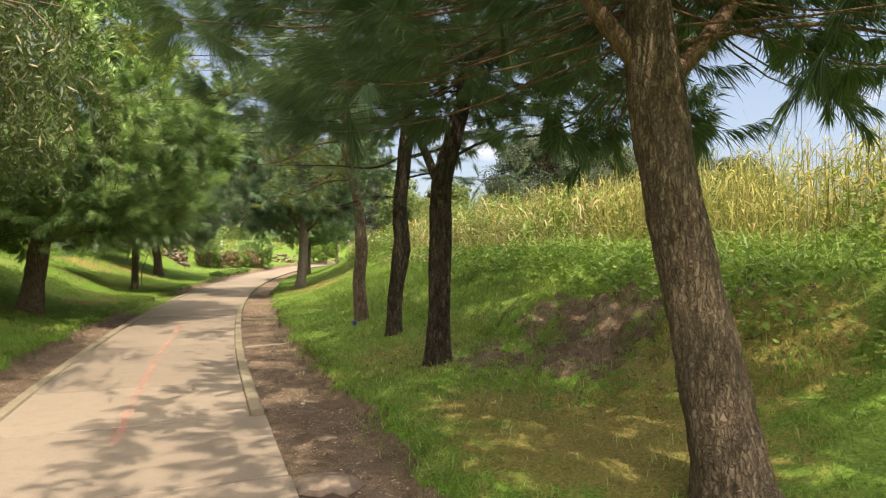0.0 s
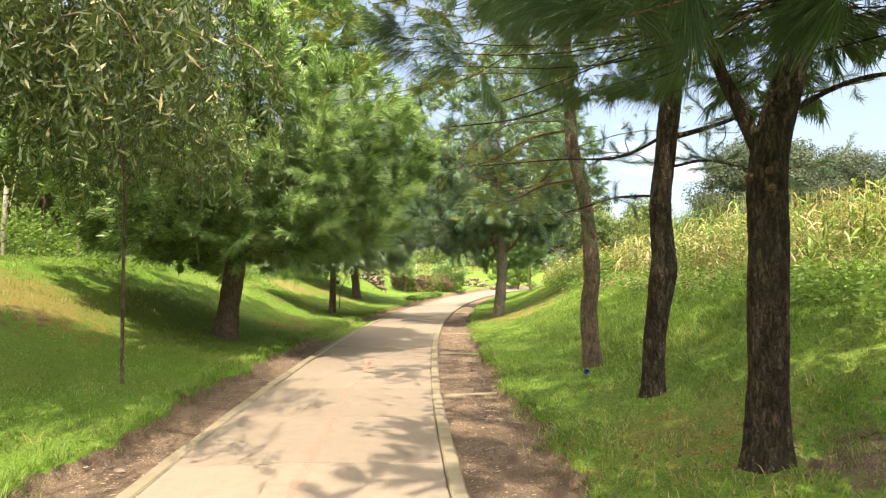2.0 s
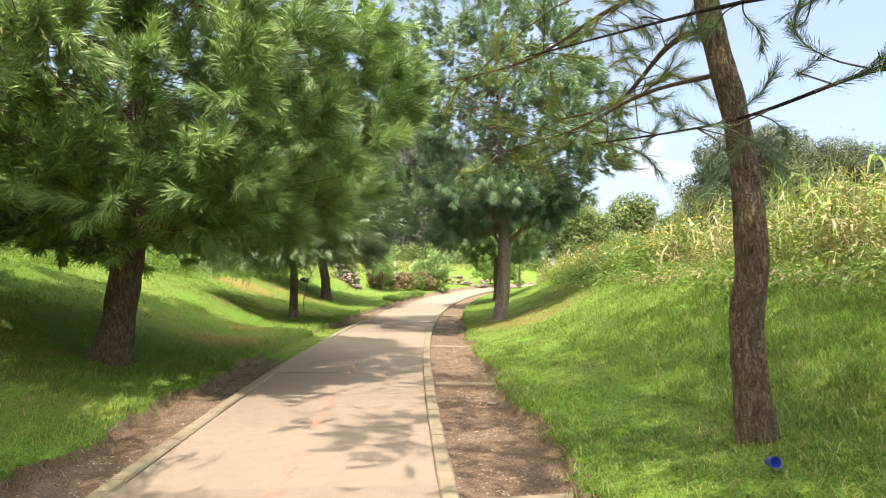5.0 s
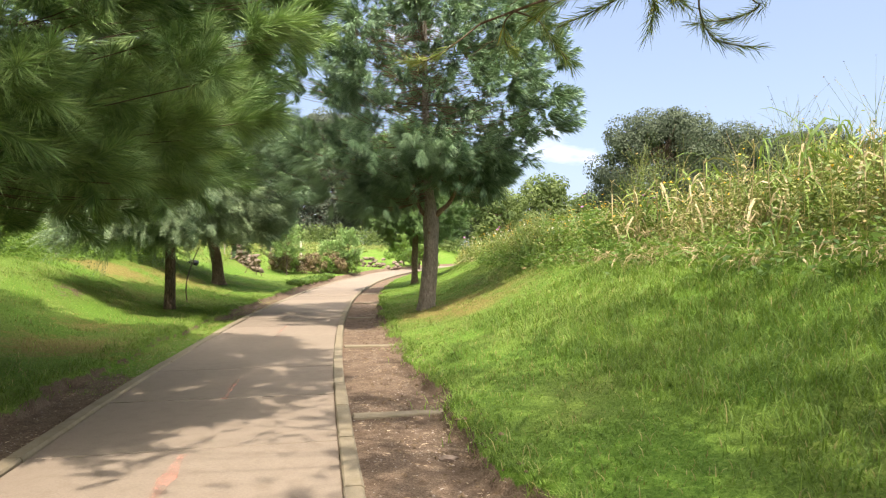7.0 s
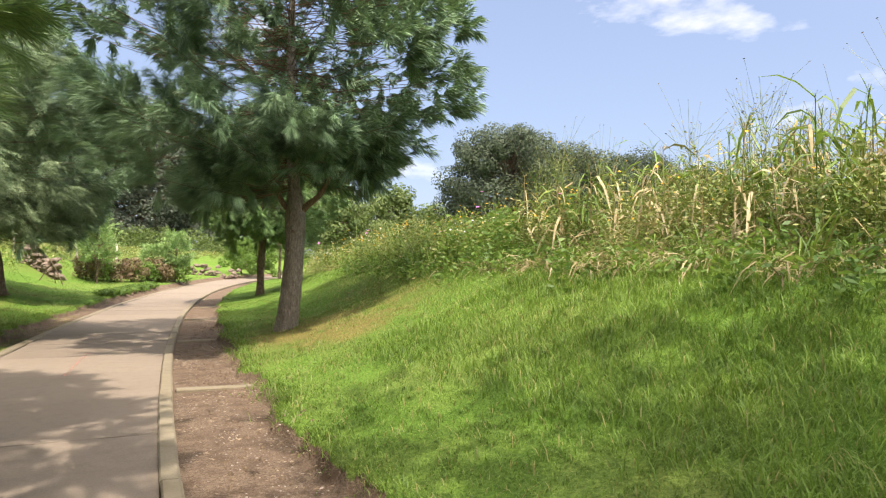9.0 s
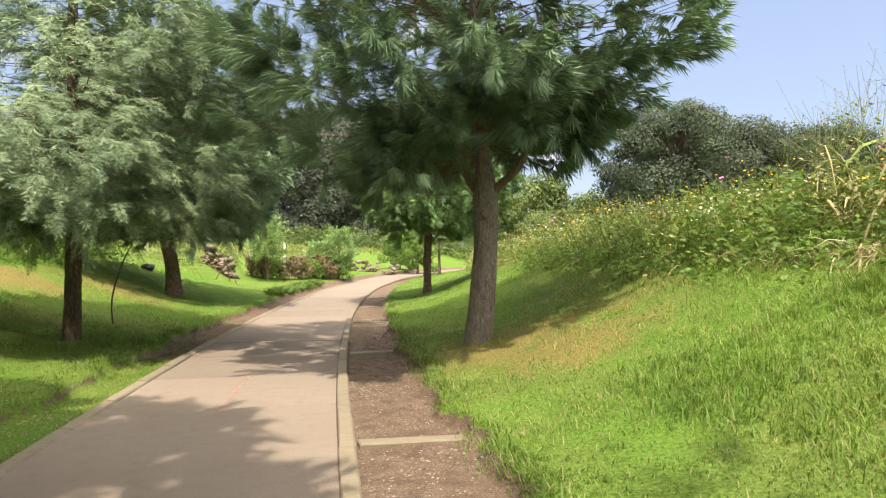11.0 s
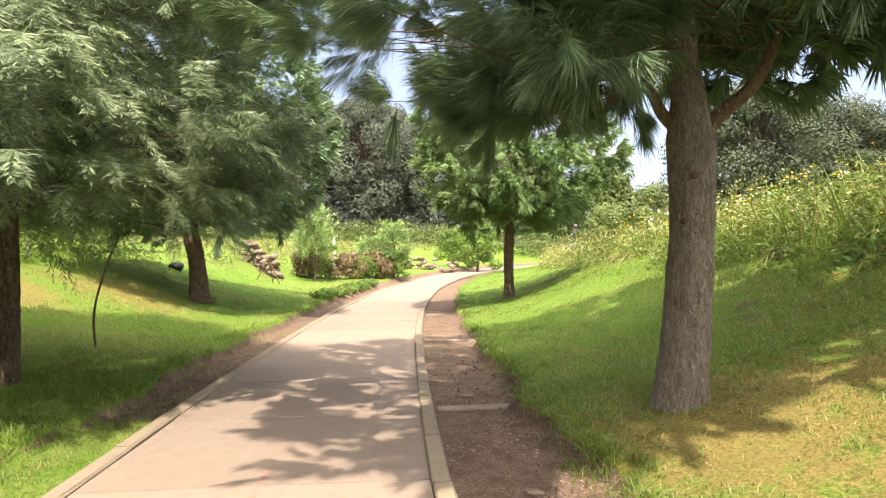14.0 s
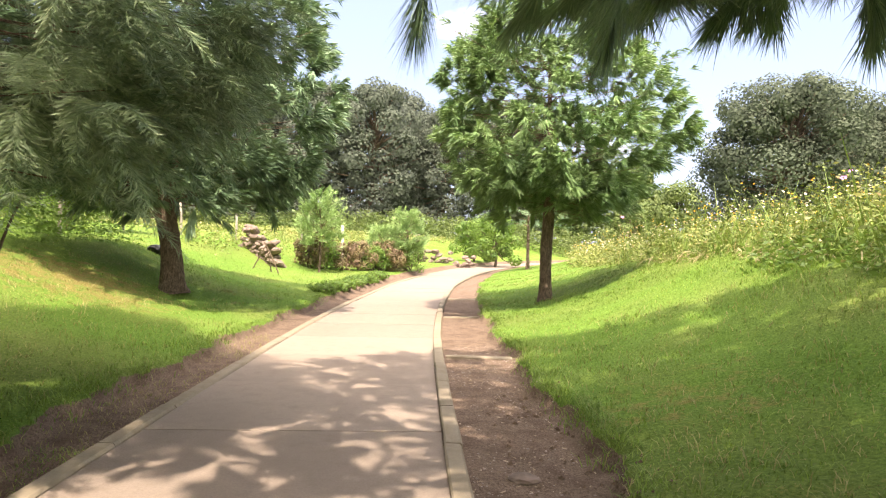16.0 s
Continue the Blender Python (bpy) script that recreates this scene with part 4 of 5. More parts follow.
pine(F["back"], [(0, 0, 0), (-0.1, 0, 1.0), (-0.28, 0, 1.9), (-0.4, 0, 3.2), (-0.4, 0, 6), (-0.35, 0, 9.6)],
     ([0, 0.6, 2, 4, 7, 9.6], [0.235, 0.20, 0.18, 0.12, 0.07, 0.015]), 1.65, 3.7, 84, BARK_BROWN, NEEDLE,
     "dense dark-green pine with a curved brown trunk", 19, hubs=400, shoots=8, mop=0.5, fine_wood=0.5, fan=0.6, profile=BROAD, needles=18, width=0.032, length=0.26, keep=0.5, droop=0.8, bent=False, spread=0.4)


def willow(foot, label, seed, boughs_n=46, wide=1.75, big=1.0, strands=11):
    """A slim tree with hanging strands of narrow leaves."""
    rand = random.Random(seed)
    x, y = foot
    tree = thing("willow_tree", (x, y, height(x, y) - 0.03), label, "tree", "trees beside the path")
    line = bend([(0, 0, 0), (-0.03, 0, 1.2), (-0.1, 0.05, 2.6), (-0.4, 0.1, 4.5), (-0.7, 0.1, 7.2)], 60)
    v, t, q = tube(line, np.interp(line[:, 2], [0, 2, 7.2], [0.024, 0.02, 0.008]), 12, 0.06, seed)
    part("trunk", mesh_of("trunk", v, [t, q], BARK_BROWN, True), tree)
    wood, leaf = Soup(), Soup()
    for k in range(boughs_n):
        f = (k + rand.random()) / boughs_n
        z0 = 2.5 + 4.6 * f
        start = line[min(np.searchsorted(line[:, 2], z0), 59)]
        az = 2.4 * k + rand.uniform(-0.3, 0.3)
        reach = wide * (1 - 0.55 * f) * rand.uniform(0.6, 1.05)
        out = np.array([math.cos(az), math.sin(az), 0])
        ln = bend([start, start + out * reach * 0.45 + [0, 0, 0.55], start + out * reach * 0.85 + [0, 0, 0.6], start + out * reach + [0, 0, 0.2]], 9)
        v, t, q = tube(ln, np.linspace(0.016, 0.004, 9), 5)
        wood.add(v, t, q)
        for s in np.linspace(0.25, 1, strands):
            p = ln[int(s * 8)] + np.array([rand.uniform(-0.25, 0.25), rand.uniform(-0.25, 0.25), rand.uniform(-0.1, 0.1)])
            fall = rand.uniform(0.4, 1.25)
            m = int(fall / 0.028)
            hang = np.linspace(0, 1, m)[:, None]
            drift = np.array([rand.uniform(-0.15, 0.15), rand.uniform(-0.15, 0.15), 0])
            a = p + drift * hang ** 2 - np.array([0, 0, 1]) * hang * fall
            dr = unit(rng.normal(0, 0.6, (m, 3)) + [0, 0, -0.75])
            lo = rng.uniform(0.06, 0.12, (m, 1)) * big
            fl = unit(np.cross(dr, rng.normal(size=(m, 3)))) * 0.009 * big
            vv = np.stack([a, a + dr * lo * 0.45 - fl, a + dr * lo * 0.45 + fl, a + dr * lo], 1).reshape(-1, 3)
            b = np.arange(m)[:, None] * 4
            leaf.add(vv, quads=b + [0, 1, 3, 2])
    part("branchwork", wood.mesh("branchwork", TWIG, True), tree)
    part("crown", leaf.mesh("crown", WILLOW), tree)
    return tree


willow(F["willow"], "slim willow-like tree with hanging strands of narrow leaves", 31)
willow((-9.0, 4.0), "broad willow-like tree shading the lawn", 33, 70, 3.6, 1.5, 14)
willow((-6.5, 6.3), "broad willow-like tree with hanging strands of narrow leaves", 32, 140, 3.6, 1.15, 30)


def broadleaf(at, tall, wide, leaf_mat, label, seed, blobs=26, leaves=15000, size=0.22, trunk_h=0.3, name="oak_tree", group="distant trees", clump=(0.26, 0.42)):
    """A round-headed tree: trunk, limbs and a crown of many leaf sprigs gathered in uneven clumps."""
    rand = random.Random(seed)
    tree = thing(name, at, label, "tree", group)
    line = bend([(0, 0, -0.2), (rand.uniform(-.2, .2), 0, tall * 0.2), (rand.uniform(-.4, .4), rand.uniform(-.4, .4), tall * 0.5), (0, 0, tall * 0.8)], 20)
    v, t, q = tube(line, np.linspace(0.028 * tall, 0.006 * tall, 20), 10, 0.05, seed)
    part("trunk", mesh_of("trunk", v, [t, q], BARK_BROWN, True), tree)
    wood, verts = Soup(), []
    each = leaves // blobs
    for b in range(blobs):
        f = (b + 0.5) / blobs
        zc = tall * (trunk_h + (0.93 - trunk_h) * f ** 0.8)
        prof = math.sqrt(max(0.02, 1 - ((f - 0.38) / 0.66) ** 2))
        az = 2.4 * b + rand.uniform(-0.4, 0.4)
        rad = wide * prof * rand.uniform(0.35, 0.95)
        c = np.array([rad * math.cos(az), rad * math.sin(az), zc])
        r = wide * rand.uniform(*clump)
        start = line[int(8 + 9 * f)]
        v, t, q = tube(bend([start, (start + c) / 2 + [0, 0, -0.3], c], 7), np.linspace(0.012 * tall, 0.02, 7), 5)
        wood.add(v, t, q)
        w = unit(rng.normal(size=(each, 3)))
        p = c + w * (r * rng.uniform(0.55, 1.08, (each, 1)) ** 0.6) * [1, 1, 0.8]
        face = unit(w + rng.normal(0, 0.30, (each, 3)) + [0, 0, 0.2])
        s1 = unit(np.cross(face, rng.normal(size=(each, 3))))
        s2 = np.cross(face, s1) * size * 0.4
        s1 = s1 * size * rng.uniform(0.5, 1.2, (each, 1))
        verts.append(np.stack([p - s1 * 0.5, p - s2, p + s1 * 0.5, p + s2 * 1.2], 1).reshape(-1, 3))
    part("branchwork", wood.mesh("branchwork", BARK_BROWN, True), tree)
    vv = np.concatenate(verts)
    part("crown", mesh_of("crown", vv, np.arange(len(vv) // 4)[:, None] * 4 + [0, 1, 2, 3], leaf_mat), tree)
    return tree


def stand(master, x, y, turn, scale):
    """A further tree like master on the ground at x, y."""
    k = copy_thing(master, pose(x, y, height(x, y), 0, 0, turn))
    k.scale = (scale, scale, scale * (0.92 + 0.16 * math.sin(x * 3.1) ** 2))
    return k


# dark oaks beyond the field
oak = broadleaf((14, 86, height(14, 86)), 17.0, 8.6, OAK, "large dark round-headed oak beyond the field", 41, 130, 60000, 0.29, 0.10, clump=(0.13, 0.29))
stand(oak, 23.5, 90, 70, 0.95)
stand(oak, 35, 96, 160, 0.88)
stand(oak, 47, 100, 220, 0.84)
pale = broadleaf((1, 108, height(1, 108)), 12.0, 5.6, OAK_PALE, "smaller paler tree at the field's far end", 42, 28, 9000, 0.46, 0.08, name="field_tree")
stand(pale, -6, 98, 90, 0.8)
stand(pale, 9, 118, 200, 0.95)
stand(pale, -1, 82, 40, 0.5)
stand(pale, -10, 112, 300, 1.1)
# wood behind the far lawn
wood_tree = broadleaf((-30, 94, height(-30, 94)), 19.0, 6.4, OAK_HAZY, "tall tree in the far wood, leaf colour greyed for hazy distance", 43, 80, 25000, 0.36, 0.03, name="wood_tree", clump=(0.16, 0.34))
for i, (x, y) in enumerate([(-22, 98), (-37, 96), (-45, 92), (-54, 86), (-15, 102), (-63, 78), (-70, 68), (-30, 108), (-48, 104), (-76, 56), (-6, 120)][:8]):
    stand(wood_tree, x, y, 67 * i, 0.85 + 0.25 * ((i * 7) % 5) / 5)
ring_tree = broadleaf((-85, 30, height(-85, 30)), 13.0, 5.6, OAK, "tree in the woods around", 45, 20, 2600, 0.9, 0.02, name="wood_tree")
for i in range(26):
    a = 2.0 + 1.35 * i / 25
    r = 104 + 12 * math.sin(5 * i)
    stand(ring_tree, -8 + r * math.cos(a), 20 + r * math.sin(a), 50 * i, 0.95 + 0.15 * math.sin(3 * i))
# shrubs and trees behind the left-hand bank
bank_tree = broadleaf((-24, 40, height(-24, 40)), 7.0, 2.6, OAK_PALE, "leafy tree behind the bank's fence", 44, 22, 6000, 0.25, 0.12, name="bank_tree", group="trees behind the bank")
for i, (x, y, s) in enumerate([(-17.5, 14, 0.95), (-20, 19, 1.05), (-21.5, 25, 1.0), (-23, 31, 1.1), (-15.5, 8, 0.9), (-14, 2, 1.0), (-28, 36, 1.2), (-26, 22, 1.3), (-22, 10, 1.25), (-31, 30, 1.3), (-12, -4, 1.1)]):
    stand(bank_tree, x, y, 83 * i, s)

# ---- field, weeds and grass ----


def blades(x, y, tall, width, lean, z=None):
    """Single bent grass blades: two triangles each."""
    n = len(x)
    z = land(x, y)[0] if z is None else z
    a = rng.uniform(0, 2 * np.pi, n)
    out = np.stack([np.cos(a), np.sin(a), np.zeros(n)], -1)
    flat = np.stack([-np.sin(a), np.cos(a), np.zeros(n)], -1) * (width / 2)[:, None]
    root = np.stack([x, y, z - 0.01], -1)
    h = tall[:, None] * rng.uniform(0.6, 1.25, (n, 1))
    l = lean * rng.uniform(0.4, 1.4, (n, 1)) * h
    mid = root + out * l * 0.35 + [0, 0, 1] * h * 0.62
    tip = root + out * l + [0, 0, 1] * h * rng.uniform(0.75, 1.0, (n, 1))
    v = np.stack([root - flat, root + flat, mid + flat * 0.8, mid - flat * 0.8, tip], 1).reshape(-1, 3)
    b = np.arange(n)[:, None] * 5
    return v, b + [3, 2, 4], b + [0, 1, 2, 3]


def strap_leaves(at, out, length, width, rise, droop, seg=4):
    """Arching strap leaves (maize, coarse grass): at, out: one row a leaf."""
    n = len(at)
    t = np.linspace(0, 1, seg + 1)[None, :, None]
    L = length[:, None, None]
    mid = at[:, None] + out[:, None] * L * t * 0.8 + np.array([0, 0, 1.0]) * (rise[:, None, None] * L * t - droop[:, None, None] * L * t ** 2)
    side = np.stack([-out[:, 1], out[:, 0], np.zeros(n)], -1)
    side = unit(side + rng.normal(0, 0.35, (n, 3)))
    w = width[:, None, None] / 2 * np.sqrt(np.maximum(0.02, np.sin(np.pi * (0.12 + 0.86 * t))))
    v = np.stack([mid - side[:, None] * w, mid + side[:, None] * w], 2).reshape(-1, 3)
    k = 2 * (seg + 1)
    q = []
    for s in range(seg):
        q.append(np.arange(n)[:, None] * k + np.array([2 * s, 2 * s + 1, 2 * s + 3, 2 * s + 2]))
    return v, np.concatenate(q)


def scatter(count, y0, y1, d0, d1, side=1, wave=False):
    """Random plan points in a strip beside the path; d counts from the nearer kerb."""
    y = rng.uniform(y0, y1, count)
    d = rng.uniform(d0, d1, count)
    d = d - edge_wave(y) if wave else d
    d = d if side > 0 else -WIDTH - d
    return kerb_x(y) + d * kerb_sec(y), y


def stalks(soup, x, y, z, tall, r=0.006, tilt=0.12):
    n = len(x)
    a = rng.uniform(0, 2 * np.pi, n)
    top = np.stack([x + tilt * tall * np.cos(a) * rng.random(n), y + tilt * tall * np.sin(a) * rng.random(n), z + tall], -1)
    root = np.stack([x, y, z - 0.03], -1)
    ang = np.array([0, 2.094, 4.189])
    ring = np.stack([np.cos(ang), np.sin(ang), 0 * ang], -1) * r
    v = np.concatenate([root[:, None] + ring, top[:, None] + ring * 0.5], 1).reshape(-1, 3)
    b = np.arange(n)[:, None] * 6
    soup.add(v, quads=np.concatenate([b + [0, 1, 4, 3], b + [1, 2, 5, 4], b + [2, 0, 3, 5]]))
    return root, top


def maize(name, spots, low, high, material, label, leaves=9, wide=(0.014, 0.032), long=(0.28, 0.6)):
    """Standing maize: stalks with arching strap leaves and a split tassel."""
    leaf = Soup()
    x, y = spots
    n = len(x)
    tall = rng.uniform(low, high, n)
    root, top = stalks(leaf, x, y, land(x, y)[0], tall, 0.010, 0.14)
    for k in range(leaves):
        f = rng.uniform(0.12, 0.98, n)[:, None]
        a = rng.uniform(0, 2 * np.pi, n)
        out = np.stack([np.cos(a), np.sin(a), 0 * a], -1)
        v, q = strap_leaves(root + (top - root) * f, out, rng.uniform(*long, n), rng.uniform(*wide, n), rng.uniform(0.3, 1.1, n), rng.uniform(0.6, 1.7, n), 3)
        leaf.add(v, quads=q)
    for k in range(4):
        a = rng.uniform(0, 2 * np.pi, n)
        out = np.stack([np.cos(a), np.sin(a), 0 * a], -1) * 0.5
        v, q = strap_leaves(top - [0, 0, 0.05], out, rng.uniform(0.12, 0.25, n), np.full(n, 0.010), rng.uniform(0.6, 1.1, n), rng.uniform(0.1, 0.5, n), 2)
        leaf.add(v, quads=q)
    tagged(new(name, leaf.mesh(name, material)), label, "maize", kind="stuff")


def leafy_stems(name, spots, tall, material, label, leaves=26, size=0.075, bushy=0.16):
    """Upright weeds with many small leaves."""
    soup = Soup()
    x, y = spots
    n = len(x)
    z = land(x, y)[0]
    h = tall * rng.uniform(0.55, 1.15, n)
    root, top = stalks(soup, x, y, z, h, 0.004, 0.25)
    f = rng.uniform(0.06, 1.0, (n, leaves))
    at = root[:, None] + (top - root)[:, None] * f[..., None] + rng.normal(0, 1, (n, leaves, 3)) * np.stack([bushy * (1.15 - f * 0.8)] * 2 + [0.05 + 0 * f], -1)
    at = at.reshape(-1, 3)
    m = len(at)
    a = rng.uniform(0, 2 * np.pi, m)
    dr = unit(np.stack([np.cos(a), np.sin(a), rng.uniform(-0.5, 0.8, m)], -1))
    ln = size * rng.uniform(0.5, 1.5, (m, 1))
    fl = unit(np.cross(dr, rng.normal(size=(m, 3)))) * ln * 0.22
    v = np.stack([at, at + dr * ln * 0.5 - fl, at + dr * ln, at + dr * ln * 0.5 + fl], 1).reshape(-1, 3)
    soup.add(v, quads=np.arange(m)[:, None] * 4 + [0, 1, 2, 3])
    ob = new(name, soup.mesh(name, material))
    tagged(ob, label, "weeds", kind="stuff")
    return top


def flowers(name, tops, share, material, size, label, high=0.04):
    """Small five-petalled heads at the ends of stems."""
    p = tops[rng.random(len(tops)) < share]
    p = np.concatenate([p, p + rng.normal(0, 0.09, p.shape)]) if high else p
    p[:, 2] += high
    n = len(p)
    up = unit(np.stack([rng.normal(0, 0.5, n), rng.normal(-0.4, 0.5, n), np.ones(n)], -1))
    s = unit(np.cross(up, [0.3, 1, 0.2]))
    w = np.cross(up, s)
    r = size * rng.uniform(0.6, 1.3, (n, 1))
    ang = np.arange(5) * 2 * np.pi / 5
    rim = [p + (s * math.cos(a) + w * math.sin(a)) * r for a in ang]
    v = np.stack([p - up * r * 0.35] + rim, 1).reshape(-1, 3)
    b = np.arange(n)[:, None] * 6
    f = np.concatenate([b + [0, 1 + k, 1 + (k + 1) % 5] for k in range(5)])
    tagged(new(name, mesh_of(name, v, f, material)), label, "flowers", kind="stuff")


def straw_heap(spots, name, material, label, length=0.5, per=26, rise=0.7):
    soup = Soup()
    x, y = spots
    n = len(x)
    z = land(x, y)[0]
    at = np.repeat(np.stack([x, y, z], -1), per, 0) + rng.normal(0, 0.12, (n * per, 3)) * [1, 1, 0.35]
    m = len(at)
    a = rng.uniform(0, 2 * np.pi, m)
    out = np.stack([np.cos(a), np.sin(a), 0 * a], -1)
    v, q = strap_leaves(at, out, length * rng.uniform(0.5, 1.4, m), rng.uniform(0.006, 0.02, m), rise * rng.uniform(0.3, 1.6, m), rng.uniform(0.5, 1.6, m), 3)
    soup.add(v, quads=q)
    tagged(new(name, soup.mesh(name, material)), label, "grass", kind="stuff")


def both(*strips):
    xs, ys = zip(*[scatter(*s) for s in strips])
    return np.concatenate(xs), np.concatenate(ys)


maize("maize", both((1500, 1, 21, 7.2, 11, 1), (700, -4, 26, 11, 22, 1)), 1.15, 1.8, CORN, "ripening yellow-green maize standing in a field")
maize("stray_maize", both((120, 13.5, 22, 5.5, 8),), 0.9, 1.65, HERB, "stray green maize among the weeds", 13, (0.02, 0.05), (0.3, 0.65))
maize("dry_maize", both((130, 13.5, 22, 5.2, 7.6),), 0.7, 1.45, STRAW, "withered brown maize among the weeds", 12, (0.015, 0.04), (0.25, 0.6))
weed_tops = leafy_stems("tall_weeds", both((800, 13.5, 30, 4.9, 7.5), (700, 12, 34, 6.5, 14), (260, 24, 48, 4.4, 8)), 1.0, WEED, "tall green and yellowing weeds along the field's edge", 58, 0.055, 0.17)
meadow_tops = leafy_stems("meadow_weeds", both((1500, 22, 50, 4.3, 9), (900, 28, 70, 8, 26)), 0.75, WEED, "flowering meadow of waist-high weeds", 22, 0.075, 0.15)
giant_tops = leafy_stems("giant_weeds", both((30, 15.5, 24, 5.4, 7.4), (12, 4.5, 12, 5.5, 7.5)), 1.75, WEED, "very tall branching weeds above the rest", 48, 0.055, 0.12)
leafy_stems("low_herbs", both((700, 4, 30, 4.0, 5.3),), 0.32, SHRUB, "low leafy herbs at the foot of the weeds", 20, 0.075, 0.12)
leafy_stems("dark_bushes", both((70, 21, 24.5, 4.5, 6.2), (26, 5.6, 7.2, 6.4, 7.2), (50, 26, 29, 5.0, 6.6)), 0.85, SHRUB, "dense dark-green bushy weeds", 60, 0.085, 0.18)
leafy_stems("field_edge_grass", both((900, -2, 14, 4.5, 7.8),), 0.26, GRASS, "rank green grass below the maize", 26, 0.07, 0.12)
flowers("yellow_flowers", np.concatenate([weed_tops, meadow_tops]), 0.38, PETAL_YELLOW, 0.015, "small yellow flowers among the weeds")
flowers("white_flowers", meadow_tops, 0.6, PETAL_WHITE, 0.015, "tiny cream flowers of the meadow")
flowers("pink_flowers", weed_tops, 0.006, PETAL_PINK, 0.04, "a few pink flowers among the weeds")
seeds = np.repeat(giant_tops, 18, 0) + rng.normal(0, 1, (len(giant_tops) * 18, 3)) * [0.24, 0.24, 0.16] + [0, 0, 0.08]
sprig = Soup()
for foot_at, head in ((np.repeat(giant_tops, 18, 0) - np.array([0, 0, 1]) * rng.uniform(0.1, 0.75, (len(seeds), 1)), seeds),):
    side = unit(np.cross(head - foot_at, [0.3, 0.9, 0.1])) * 0.002
    vv = np.stack([foot_at - side, foot_at + side, head + side * 0.6, head - side * 0.6], 1).reshape(-1, 3)
    sprig.add(vv, quads=np.arange(len(seeds))[:, None] * 4 + [0, 1, 2, 3])
tagged(new("weed_sprigs", sprig.mesh("weed_sprigs", WEED)), "thin branching sprigs of the tallest weeds", "weeds", kind="stuff")
flowers("seed_heads", seeds, 1.0, SEED_HEAD, 0.012, "dark dry seed heads on tall weeds", 0.0)
straw_heap(both((330, 14, 22, 4.5, 6.0), (90, 20, 34, 4.4, 5.6)), "flattened_straw", STRAW, "flattened dry straw under the weeds", 0.42, 22, 0.6)
straw_heap(both((230, 13, 24, 4.9, 8), (40, 5, 13, 6.6, 8)), "standing_dry_grass", STRAW, "dry standing grass among the weeds", 0.55, 12, 1.1)
straw_heap(both((420, 12.5, 30, 4.6, 7.5), (260, 2, 13, 5, 7.6)), "coarse_green_grass", HERB, "coarse arching green grass at the field's edge", 0.45, 14, 1.1)
# bushy clumps of tall strap-leaved grass with dead leaves at their feet
clump_x, clump_y = rng.normal(1.5, 0.55, 26), rng.normal(17.9, 0.8, 26)
straw_heap((clump_x, clump_y), "tall_grass_clump", HERB, "tall bushy clump of green strap-leaved grass", 0.7, 40, 1.3)
straw_heap((clump_x[:16], clump_y[:16] - 0.3), "dead_leaf_clump", STRAW, "dead hanging leaves round the tall grass", 0.7, 22, 1.2)
straw_heap(both((520, 23, 38, 4.4, 7.5),), "meadow_grass", HERB, "upright green meadow grass among the flowers", 0.5, 10, 1.7)
# undergrowth at the foot of the far wood, and the rough grass before it
leafy_stems("wood_undergrowth", (rng.uniform(-75, 12, 700), rng.uniform(84, 92, 700)), 2.4, OAK_PALE, "dark bushy undergrowth at the foot of the far wood", 60, 0.32, 0.6)
leafy_stems("rough_grass", both((1500, 52, 82, 6.5, 34, -1),), 0.38, WEED, "rough olive grass beyond the planted bed", 16, 0.16, 0.2)
# rank growth on top of the left-hand bank
leafy_stems("bank_shrubs", both((330, -2, 14, 6.2, 9.5, -1), (720, 14, 36, 5.6, 9.0, -1)), 1.15, SHRUB, "tangled green shrubs along the bank's fence", 40, 0.09, 0.22)
straw_heap(both((160, 2, 14, 7.2, 9.5, -1),), "bank_reeds", WEED, "tall pale reeds on the bank", 1.4, 12, 1.6)
leafy_stems("lawn_edge_weeds", both((260, 40, 62, 5.2, 9, -1),), 0.6, WEED, "weedy growth around the planted bed", 26, 0.09, 0.15)


def lawn(name, strips, material, label, tall, width, lean=0.55, bare=True, wave=False):
    v3, f3, f4, base = [], [], [], 0
    for count, y0, y1, d0, d1, side, big in strips:
        x, y = scatter(count, y0, y1, d0, d1, side, wave)
        clump = lumps(1.9 * x + 3, 1.9 * y) + 0.6 * lumps(5 * x, 5 * y)
        keep = rng.random(count) < np.clip(0.72 + 0.5 * clump, 0.15, 1)
        if bare:
            dg = np.exp(-(((x - 1.7) / 1.5) ** 2 + ((y - 7.3) / 1.4) ** 2))
            for tx, ty, s, r in WORN:
                dg = np.maximum(dg, 1.1 * s * np.exp(-(((x - tx) / r) ** 2 + ((y - ty) / r) ** 2)))
            keep &= rng.random(count) > dg
        x, y = x[keep], y[keep]
        h = np.full(len(x), tall * big) * (1 + 0.45 * clump[keep])
        v, a, b = blades(x, y, np.maximum(h, 0.02), np.full(len(x), width * big), lean)
        v3.append(v)
        f3.append(a + base)
        f4.append(b + base)
        base += len(v)
    tagged(new(name, mesh_of(name, np.concatenate(v3), [np.concatenate(f3), np.concatenate(f4)], material)), label, "grass", kind="stuff")


